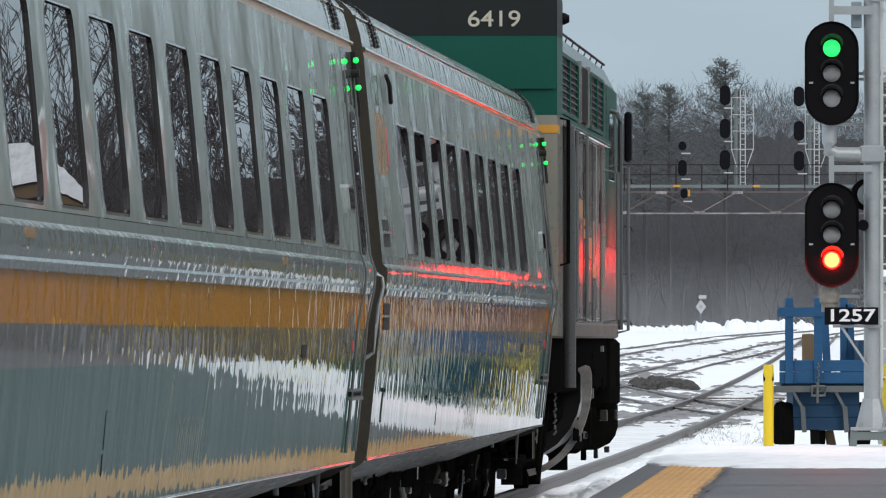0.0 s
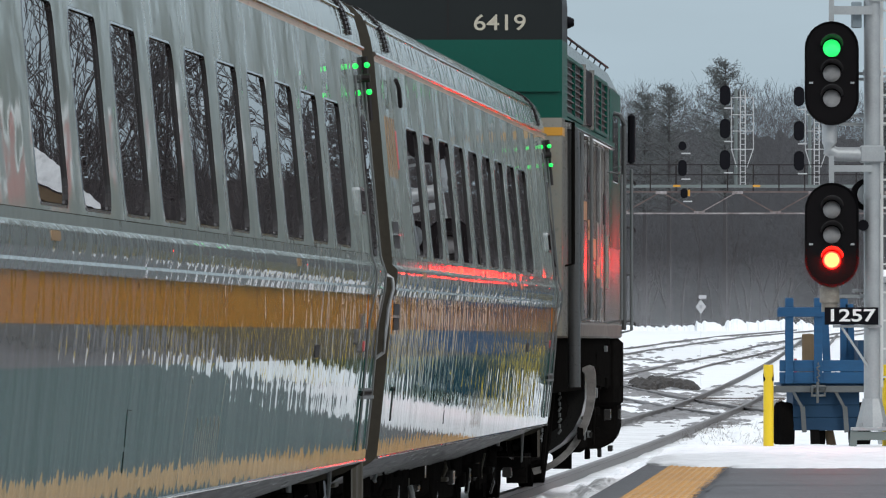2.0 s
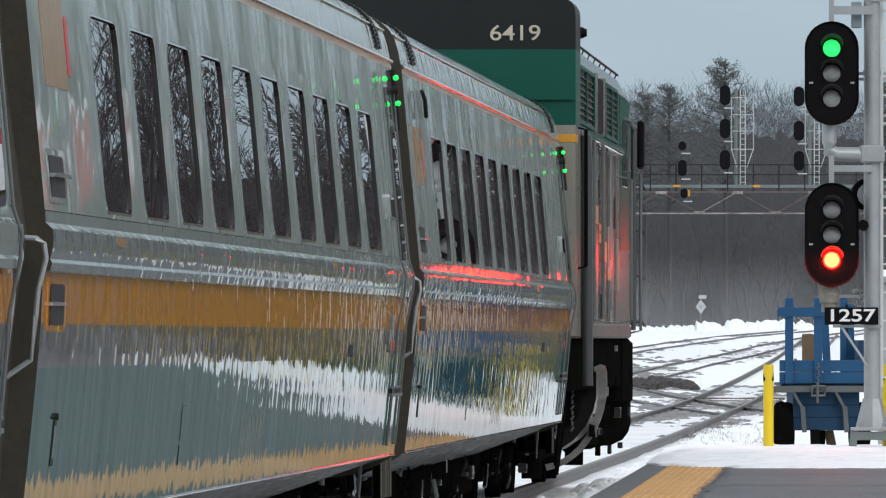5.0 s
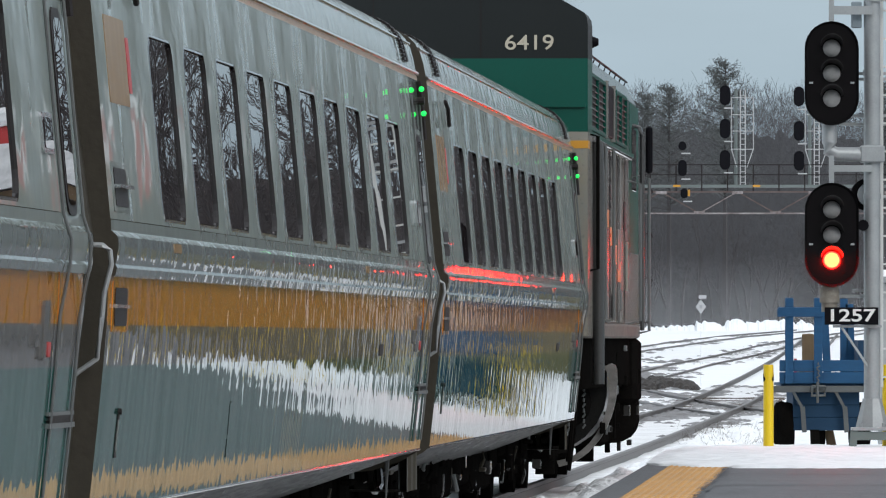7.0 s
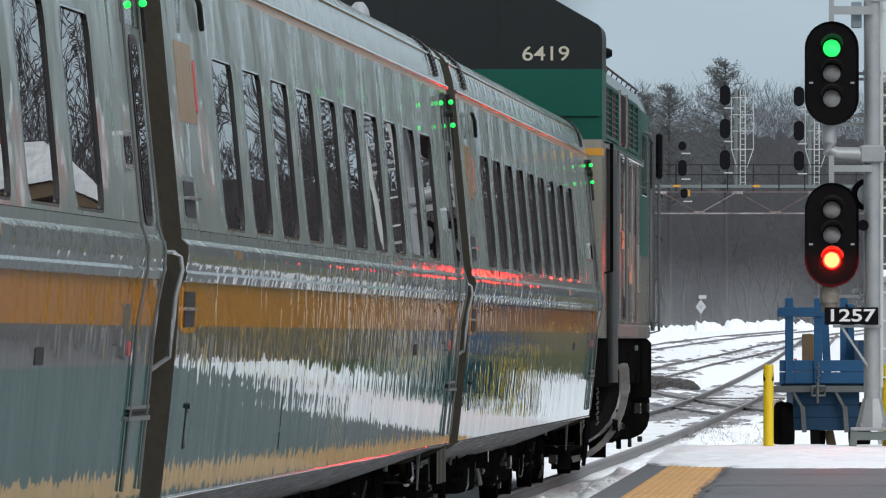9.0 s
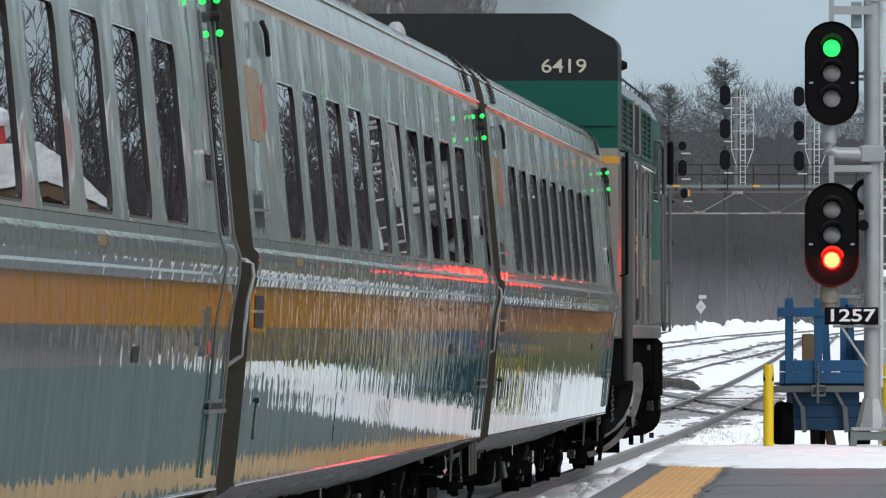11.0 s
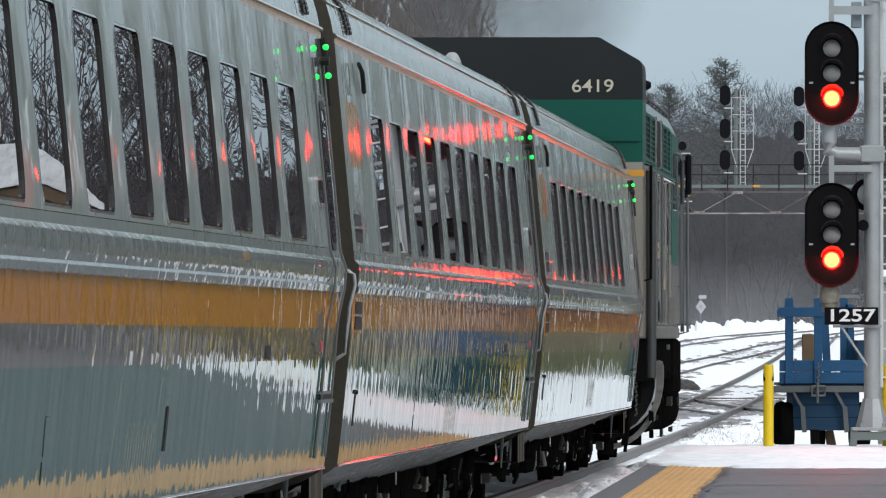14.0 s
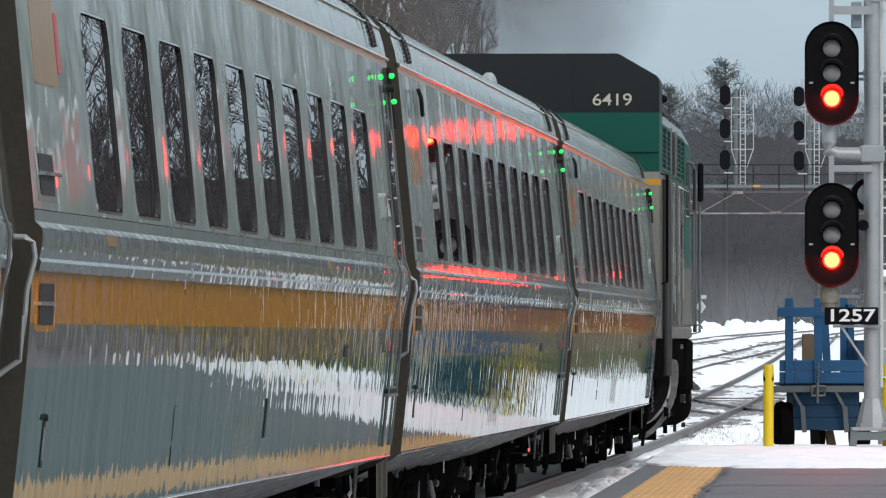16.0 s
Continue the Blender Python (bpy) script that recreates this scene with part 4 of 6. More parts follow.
    part("intake_hatch", Shape().box(Q, Q + 0.03, 5.9, 7.8, 3.36, 3.86, 0.01), PLATE_BLACK, c, "black intake hatch")
    part("hatch_frame", Shape().box(Q, Q + 0.045, 7.8, 8.0, 3.33, 3.88), LOCO_SIDE, c)
    part("hatch_frame", Shape().box(Q, Q + 0.045, 5.7, 5.9, 3.33, 3.88), LOCO_SIDE, c)
    # ribs, doors and amber patches along the side
    for k in range(9):
        y = 1.55 + 1.12 * k
        part("side_panel", Shape().box(Q, Q + 0.012, y, y + 1.0, 1.58, 3.22, 0.005), (FLUTE, TAN_SIDE, FLUTE, TAN_SIDE, LOCO_SIDE)[k % 5], c, "grimy flat side panel", smooth=False)
        part("panel_joint", Shape().box(Q, Q + 0.004, y + 1.0, y + 1.12, 1.58, 3.22), FRAME, c)
        part("half_round", Shape().tube([(Q + 0.006, y + 1.06, 1.58), (Q + 0.006, y + 1.06, 3.22)], 0.011, 8), FLUTE if k % 2 else FRAME, c, "half-round moulding over the joint", smooth=True)
    for k, (y, z, h) in enumerate(((7.0, 2.75, 0.16), (8.3, 1.75, 0.30), (8.0, 2.35, 0.10), (7.6, 1.62, 0.22), (9.4, 2.1, 0.4), (10.3, 1.7, 0.2), (11.2, 2.5, 0.3), (12.2, 1.9, 0.5))):
        part("vent_cover", Shape().box(Q, Q + 0.024, y, y + 0.34, z, z + h, 0.005), (FRAME, LOCO_GREY, DULL_STEEL)[k % 3], c)
    rivet = Shape().tube([(0, 0, 0), (0.012, 0, 0)], 0.016, 6).mesh("rivet", [FRAME])
    for k in range(7):
        for z in (1.66, 1.90, 2.15, 2.42, 2.70, 2.95, 3.16):
            part("rivet", rivet, None, c, at=pose(Q + 0.010, 1.72 + 1.12 * k, z))
    part("upper_ledge", Shape().box(Q, Q + 0.075, 1.3, 12.4, 3.225, 3.262, 0.008), FLUTE, c, "pale riveted ledge along the cowl")
    for k in range(7):
        y = 2.72 + 1.12 * k
        part("amber_patch", Shape().box(Q, Q + 0.014, y, y + 0.9, 3.00 - 0.17 * k, 3.14 - 0.16 * k), FADED_AMBER, c, "faded amber patch of the slanting stripe")
    for y in (7.85, 10.4):
        part("side_door", Shape().box(Q, Q + 0.016, y, y + 0.62, 1.6, 3.1, 0.006), LOCO_SIDE, c)
    part("side_sill", Shape().box(-Q - 0.02, Q + 0.02, 0.0, L - 0.3, 1.42, 1.56, 0.02), surface("grimy_sill_paint", (0.14, 0.125, 0.10), 0.7, other=(0.05, 0.042, 0.035), scale=5, fine=20, amount=0.9), c, "grime-stained sill")
    part("lamp_housing", Shape().tube([(R - 0.04, 1.2, 4.12), (R + 0.02, 1.2, 4.12), (R + 0.055, 1.2, 4.12)], 0.065, 12, 0.03), PLATE_BLACK, c, "small round black lamp housing", smooth=True)
    # rails and pipes by the tail corner
    s = Shape()
    s.tube([(Q + 0.05, 1.35, 3.25), (Q + 0.10, 1.35, 3.20), (Q + 0.11, 1.35, 2.9), (Q + 0.11, 1.35, 1.0)], 0.055, 12)
    part("down_pipe", s, PIPE, c, "thick black vertical pipe beside the tail corner", smooth=True)
    for y, z0_, z1_ in ((0.6, 2.05, 3.25), (2.6, 1.6, 3.2), (4.9, 1.6, 3.2), (12.9, 1.6, 3.0), (15.9, 1.5, 3.1)):
        part("grab_rail", Shape().tube([(Q, y, z1_ + 0.03), (R + 0.07, y, z1_), (R + 0.07, y, z0_), (Q, y, z0_ - 0.03)], 0.016, 6), BLACK if y < 1 else DULL_STEEL, c)
    for z in (1.58, 2.05, 2.52, 2.99):
        part("hook", Shape().tube([(Q - 0.02, L - 0.1, z), (R + 0.05, L, z + 0.012), (R + 0.078, L, z - 0.005), (R + 0.082, L, z - 0.04)], 0.010, 6), FRAME, c)
    s = Shape().tube([(Q - 0.09, 1.3, 4.10), (Q - 0.09, L - 1.2, 4.10)], 0.012, 6)
    for k in range(10):
        s.tube([(Q - 0.12, 1.5 + 1.5 * k, 4.02), (Q - 0.09, 1.5 + 1.5 * k, 4.10)], 0.007, 5)
    part("roof_rail", s, FRAME, c)
    s = Shape().box(R + 0.08, R + 0.15, L - 2.2, L - 1.9, 3.13, 3.62, 0.02)
    part("cab_mirror", s, PLATE_BLACK, c, "black cab mirror")
    s = Shape()
    s.tube([(R - 0.12, L - 2.4, 3.58), (R - 0.04, L - 2.4, 3.62), (R + 0.02, L - 2.4, 3.60), (R + 0.05, L - 2.4, 3.5), (R + 0.05, L - 2.4, 1.5)], 0.024, 8)
    part("mirror_arm", s, PIPE, c, "bent grey arm of the cab mirror", smooth=True)
    # tail pilot, hose, tank and bogies
    part("pilot", Shape().box(-1.35, 1.35, 0.0, 0.25, 0.45, 1.40, 0.03), BLACK, c)
    prof = [(1.50, 1.15), (1.50, 0.86), (1.47, 0.73), (1.40, 0.59), (1.29, 0.46), (1.14, 0.36), (0.95, 0.29), (0.7, 0.25)]
    prof += [(-x, z) for x, z in reversed(prof)]
    n = len(prof)
    tank = Shape().add([(x, y, z) for y in (7.6, 7.66, 9.54, 9.6) for x, z in prof], [(k * n + i, k * n + i + 1, k * n + n + i + 1, k * n + n + i) for k in range(3) for i in range(n - 1)])
    tank.f += [tuple(range(n)), tuple(range(4 * n - 1, 3 * n - 1, -1))]
    tank.k += [0, 0]
    part("fuel_tank", tank, surface("wet_tank_paint", (0.010, 0.010, 0.010), 0.3, other=(0.018, 0.016, 0.014), scale=3, spec=0.15, bump=0.002, bump_scale=4), c, "wet dark rounded fuel tank", smooth=True)
    # pale strip added in the shape of the gleam along the rounded tank end
    strap = Shape()
    line = [(1.545, 1.175), (1.585, 1.16), (1.603, 1.10)] + [(1.605 - 0.66 * (1 - math.cos(math.pi / 2 * i / 11)) ** 1.0, 1.0 - 0.84 * math.sin(math.pi / 2 * i / 11) ** 1.0) for i in range(11)]
    inner = [(x - 0.10 + 0.006 * i, z - (0.04, 0.05, 0.02)[i] if i < 3 else z + 0.006 * (i - 3)) for i, (x, z) in enumerate(line)]
    m = len(line)
    strap.add([(x, y, z) for y in (7.50, 7.58) for x, z in line] + [(x, 7.50, z) for x, z in inner], [(i, i + 1, m + i + 1, m + i) for i in range(m - 1)] + [(i, i + 1, 2 * m + i + 1, 2 * m + i) for i in range(m - 1)])
    part("tank_gleam", strap, surface("pale_gleam_steel", (0.30, 0.285, 0.27), 0.35, metal=0.3, other=(0.07, 0.065, 0.06), scale=5, stretch=(1, 1, 2.5), amount=0.9), c, "pale curved strip drawn as the gleam on the tank end")
    rnd = random.Random(14)
    for i in range(120):
        y, z = rnd.uniform(0.2, 13.5), rnd.uniform(0.75 if i % 3 == 0 else 0.40, 1.35)
        x = (1.02 if y < 7.4 else 1.25) + rnd.uniform(0.0, 0.25)
        if i % 3 == 0:
            sh = Shape().tube([(x, y, z), (x + rnd.uniform(-0.04, 0.04), y + rnd.uniform(-0.2, 0.2), z - rnd.uniform(0.1, 0.35))], rnd.uniform(0.008, 0.02), 6)
        else:
            sh = Shape().box(x - 0.03, x + rnd.uniform(0.01, 0.04), y, y + rnd.uniform(0.05, 0.2), z, z + rnd.uniform(0.03, 0.12), 0.006)
        part("undergear_fitting", sh, (BLACK, BLACK, DULL_STEEL, BLACK, GREASE)[i % 5], c)
    for y in (1.45, 5.3):
        sh = Shape()
        for k in range(14):
            sh.tube([(1.36 + 0.012 * (k % 2), y, 1.25 - 0.05 * k), (1.36 - 0.012 * (k % 2), y + 0.01, 1.215 - 0.05 * k)], 0.011, 5)
        part("chain", sh, DULL_STEEL, c, "hanging chain")
    part("air_reservoir", Shape().tube([(1.1, 5.9, 0.80), (1.1, 7.4, 0.80)], 0.26, 16), BLACK, c, smooth=True)
    part("battery_box", Shape().box(-1.4, 1.4, 9.8, 11.0, 0.35, 1.1, 0.04), BLACK, c)
    for x, y, z0_, z1_ in ((1.42, 0.5, 0.35, 1.35), (1.30, 1.2, 0.5, 1.4), (1.26, 5.6, 0.45, 1.4), (1.35, 2.2, 0.2, 0.9), (1.25, 4.6, 0.25, 1.0)):
        part("brake_pipe", Shape().tube([(x, y, z1_), (x + 0.03, y + 0.05, (z0_ + z1_) / 2), (x - 0.02, y + 0.1, z0_)], 0.02, 6), BLACK, c)
    part("corner_steps", Shape().box(0.9, 1.26, 0.3, 1.0, 0.30, 1.42, 0.03), BLACK, c)
    part("corner_steps", Shape().box(0.9, 1.56, 15.0, 16.5, 0.74, 1.42, 0.05), BLACK, c)
    apron_line = [(1.545, 0.76), (1.545, 0.55), (1.52, 0.46), (1.46, 0.38), (1.36, 0.33), (0.6, 0.30), (0.6, 0.76)]
    na = len(apron_line)
    part("step_apron", Shape().add([(x, y, z) for y in (15.1, 16.3) for x, z in apron_line], [(i, (i + 1) % na, na + (i + 1) % na, na + i) for i in range(na)] + [tuple(range(na)), tuple(range(2 * na - 1, na - 1, -1))]), BLACK, c)
    for x, z, w_ in ((1.22, 0.50, 0.05), (1.20, 0.34, 0.05)):
        part("foot_step", Shape().box(0.95, x, 15.2, 16.0, z, z + w_, 0.01), BLACK, c)
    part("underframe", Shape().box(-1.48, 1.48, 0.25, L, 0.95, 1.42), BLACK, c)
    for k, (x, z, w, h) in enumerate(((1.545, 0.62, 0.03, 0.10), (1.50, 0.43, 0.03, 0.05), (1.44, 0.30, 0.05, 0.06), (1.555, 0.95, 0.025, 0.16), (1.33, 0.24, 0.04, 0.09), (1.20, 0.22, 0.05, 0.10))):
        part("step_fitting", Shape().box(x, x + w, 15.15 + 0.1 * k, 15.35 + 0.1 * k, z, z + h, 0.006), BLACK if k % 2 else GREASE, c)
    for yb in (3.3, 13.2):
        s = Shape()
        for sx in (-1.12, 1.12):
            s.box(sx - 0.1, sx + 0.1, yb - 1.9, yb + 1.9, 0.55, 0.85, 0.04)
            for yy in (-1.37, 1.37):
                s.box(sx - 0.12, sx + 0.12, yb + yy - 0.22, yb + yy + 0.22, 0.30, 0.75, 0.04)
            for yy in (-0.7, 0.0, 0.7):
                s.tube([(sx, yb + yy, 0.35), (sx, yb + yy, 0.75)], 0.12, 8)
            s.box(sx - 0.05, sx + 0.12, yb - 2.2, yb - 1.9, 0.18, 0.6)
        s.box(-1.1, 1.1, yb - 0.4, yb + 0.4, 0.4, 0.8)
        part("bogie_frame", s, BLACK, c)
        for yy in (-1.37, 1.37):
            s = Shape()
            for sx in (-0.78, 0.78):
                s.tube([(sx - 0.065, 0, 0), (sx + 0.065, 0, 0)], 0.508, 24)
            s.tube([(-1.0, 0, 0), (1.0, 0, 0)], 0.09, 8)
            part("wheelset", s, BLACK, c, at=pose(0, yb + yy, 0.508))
    s = Shape()
    for x, z0_, d in ((0.55, 1.0, 0.35), (0.8, 1.05, 0.3), (1.05, 1.1, 0.25), (1.22, 1.2, 0.45)):
        s.tube([(x, 0.0, z0_), (x + 0.02, -0.2, z0_ - 0.15), (x + 0.02, -0.35, z0_ - d - 0.2), (x, -0.5, z0_ - d - 0.25)], 0.03, 6)
    part("hose", s, BLACK, c, "hanging black brake hoses")
    part("red_handle", Shape().tube([(1.30, -0.02, 1.32), (1.42, -0.02, 1.12)], 0.02, 6), RED_PAINT, c, "red cut-out handle")
    return c


coach = build_coach()
COACHES = [build_coach(9), coach] + [copy_thing(coach, Matrix.Identity(4)) for i in range(2)]
loco = build_loco()
dome_shape = Shape()
dome_shape.add([(0.89 + 0.075 * math.sin(a) * math.cos(2 * math.pi * j / 14), 12.0 + 0.075 * math.sin(a) * math.sin(2 * math.pi * j / 14), 3.585 + 0.125 * math.cos(a)) for a in [math.pi * 0.62 * i / 6 for i in range(1, 7)] for j in range(14)],
               [(i * 14 + j, i * 14 + (j + 1) % 14, i * 14 + 14 + (j + 1) % 14, i * 14 + 14 + j) for i in range(5) for j in range(14)] + [tuple(range(14))])
slot_shape = Shape().add([(side_x(z) + d, y, z) for d in (-0.02, 0.005) for z in (0.91, 1.11) for y in (0.92, 1.02)], [(4, 5, 7, 6), (0, 4, 6, 2), (1, 3, 7, 5), (2, 6, 7, 3), (0, 1, 5, 4)])
part("lifting_slot", slot_shape, FRAME, COACHES[2], "dark vertical slot")
part("roof_dome", dome_shape, GALVANISED, COACHES[1], "small pale antenna dome", smooth=True)


def build_haze():
    """Thin diesel fumes over the engine: three rigid faint veils that travel with it."""
    m = bpy.data.materials.new("thin_fumes")
    m.use_nodes = True
    n, l = m.node_tree.nodes, m.node_tree.links
    n.remove(n["Principled BSDF"])
    co, nz = n.new("ShaderNodeTexCoord"), n.new("ShaderNodeTexNoise")
    nz.inputs["Scale"].default_value, nz.inputs["Detail"].default_value = 0.9, 3
    l.new(co.outputs["Object"], nz.inputs["Vector"])
    put = n.new("ShaderNodeMapping")
    put.inputs["Scale"].default_value = (0.55, 0.2, 0.42)
    ball = n.new("ShaderNodeTexGradient")
    ball.gradient_type = "SPHERICAL"
    l.new(co.outputs["Object"], put.inputs["Vector"])
    l.new(put.outputs["Vector"], ball.inputs["Vector"])
    mul, cap = n.new("ShaderNodeMath"), n.new("ShaderNodeMath")
    mul.operation = cap.operation = "MULTIPLY"
    l.new(nz.outputs["Fac"], mul.inputs[0])
    l.new(ball.outputs["Fac"], mul.inputs[1])
    l.new(mul.outputs[0], cap.inputs[0])
    cap.inputs[1].default_value = 1.1
    clear, grey, mix = n.new("ShaderNodeBsdfTransparent"), n.new("ShaderNodeBsdfDiffuse"), n.new("ShaderNodeMixShader")
    grey.inputs["Color"].default_value = (0.15, 0.15, 0.155, 1)
    l.new(cap.outputs[0], mix.inputs["Fac"])
    l.new(clear.outputs[0], mix.inputs[1])
    l.new(grey.outputs[0], mix.inputs[2])
    l.new(mix.outputs[0], n["Material Output"].inputs["Surface"])
    s = Shape()
    for k in range(3):
        y = 0.9 * k - 0.9
        s.add([(-2.2 + 0.4 * i, y + 0.15 * math.sin(i + k), z) for z in (-1.9, 2.6) for i in range(12)], [(i, i + 1, 13 + i, 12 + i) for i in range(11)])
    ob = raw_mesh("exhaust_haze", s, m)
    return tagged(ob, "thin grey diesel fumes drifting over the locomotive", "exhaust fumes", kind="stuff")


# ---- the platform-end signal ----
def stadium(hw, hh, n=14):
    out = []
    for cz, a0 in ((hh - hw, 0), (-(hh - hw), 180)):
        out += [(hw * math.cos(radians(a0 + 180 * i / n)), cz + hw * math.sin(radians(a0 + 180 * i / n))) for i in range(n + 1)]
    return out


def dome(s, centre, turn, radius, bulge, k, n=20, rim=None):
    """A convex lens; turn: degrees about the upright axis."""
    m = pose(*centre, 0, 0, turn)
    rings = [(radius, 0.0), (radius * 0.86, bulge * 0.4), (radius * 0.62, bulge * 0.75), (radius * 0.32, bulge * 0.95)]
    v = [m @ Vector((r * math.cos(2 * math.pi * i / n), -d, r * math.sin(2 * math.pi * i / n))) for r, d in rings for i in range(n)] + [m @ Vector((0, -bulge, 0))]
    f = [(j * n + i, j * n + (i + 1) % n, j * n + n + (i + 1) % n, j * n + n + i) for j in range(3) for i in range(n)] + [(3 * n + i, 3 * n + (i + 1) % n, 4 * n) for i in range(n)]
    s.add(v, f, k)
    if rim is not None:
        s.k[-len(f):-len(f) + n] = [rim] * n


LENS_R, LENS_GAP = 0.093, 0.267
TURNING = {}


def build_head(name, parent, x, y, z, lenses):
    """A three-lamp colour-light head; lenses: from the top, a fixed material or 'drum'."""
    head = part(name, Shape().box(-0.16, 0.16, 0.022, 0.30, -0.44, 0.44, 0.01), SIGNAL_BLACK, parent, "black three-lamp signal head", at=pose(x, y, z))
    s = Shape()
    outer, inner = stadium(0.287, 0.553), stadium(0.262, 0.528)
    n = len(outer)
    v = [(a, -0.012, b) for a, b in outer] + [(a, 0.03, b) for a, b in outer] + [(a, 0.02, b) for a, b in inner]
    s.add(v, [(i, (i + 1) % n, n + (i + 1) % n, n + i) for i in range(n)] + [(i, (i + 1) % n, 2 * n + (i + 1) % n, 2 * n + i) for i in range(n)])
    part("rim", s, SIGNAL_BLACK, head, smooth=True)
    s = Shape()
    # the face with three round openings
    zs = [LENS_GAP, 0, -LENS_GAP]
    k = 24
    face = bmesh.new()
    loops = [[(a, b) for a, b in inner]] + [[((LENS_R + 0.006) * math.cos(2 * math.pi * j / k), zc + (LENS_R + 0.006) * math.sin(2 * math.pi * j / k)) for j in range(k)] for zc in zs]
    edges = []
    for loop in loops:
        vs = [face.verts.new((a, 0.02, b)) for a, b in loop]
        edges += [face.edges.new((vs[i], vs[(i + 1) % len(vs)])) for i in range(len(vs))]
    bmesh.ops.triangle_fill(face, use_beauty=True, edges=edges)
    face.verts.index_update()
    s.add([v.co for v in face.verts], [tuple(v.index for v in f.verts) for f in face.faces])
    face.free()
    for loop in loops[1:]:
        part("lens_well", Shape().add([(a, 0.02, b) for a, b in loop] + [(a, 0.09, b) for a, b in loop], [(j, (j + 1) % k, k + (j + 1) % k, k + j) for j in range(k)]), SIGNAL_BLACK, head, smooth=True)
    part("background", s, SIGNAL_BLACK, head, "rounded black background plate", smooth=True)
    for a in (-0.22, 0.22):
        part("clip", Shape().box(a - 0.02, a + 0.02, 0.0, 0.02, -0.11, -0.09), GALVANISED, head)
    for i, zc in enumerate(zs):
        # a cut-away hood over each lens
        h = Shape()
        arc = [radians(12 + 156 * j / 20) for j in range(21)]
        r0 = LENS_R + 0.012
        cols = [(r0 * math.cos(a), r0 * math.sin(a), 0.05 + 0.17 * max(0.0, math.sin((a - radians(12)) / radians(156) * math.pi)) ** 0.6) for a in arc]
        flare = lambda d: 1.0 + 1.8 * d
        h.v = [(a, 0.02, zc + b) for a, b, d in cols] + [(a * flare(d), 0.02 - d, zc + b * flare(d)) for a, b, d in cols] + [(a * 1.05, 0.02, zc + b * 1.05) for a, b, d in cols] + [(a * flare(d) * 1.04, 0.02 - d, zc + b * flare(d) * 1.04) for a, b, d in cols]
        h.f = [q for j in range(20) for q in ((j, j + 1, 22 + j, 21 + j), (42 + j, 63 + j, 64 + j, 43 + j), (21 + j, 22 + j, 64 + j, 63 + j))]
        h.k = [0] * len(h.f)
        part("hood", h, HOOD, head, smooth=True)
        what = lenses[i]
        if isinstance(what, tuple):
            # a turning lamp carrier with three faces: unlit, lit and fading
            d = Shape()
            for j in range(3):
                a = 120 * j
                m = pose(0, 0, 0, 0, 0, a) @ Vector((0, -0.075, 0))
                dome(d, m, a, LENS_R, 0.045, j, rim=4 if j == 1 else None)
                turn = pose(*m, 0, 0, a)
                d.add([turn @ Vector((r * math.cos(math.pi * i / 12), 0.0, r * math.sin(math.pi * i / 12))) for r in (LENS_R - 0.002, LENS_R + 0.0058) for i in range(24)], [(i, (i + 1) % 24, 24 + (i + 1) % 24, 24 + i) for i in range(24)], 3)
            p = part("lens", d, [*what[1:], SIGNAL_BLACK, GREEN_RIM if what[0] == "green" else RED_RIM], head, "turning signal lens", smooth=True, at=pose(0, 0.081, zc))
            TURNING[what[0]] = p
        else:
            d = Shape()
            dome(d, (0, 0.006, zc), 0, LENS_R, 0.045, 0, rim=1)
            part("lens", d, [what, RED_RIM if what is RED_LIT else what], head, "round signal lens", smooth=True)
    return head


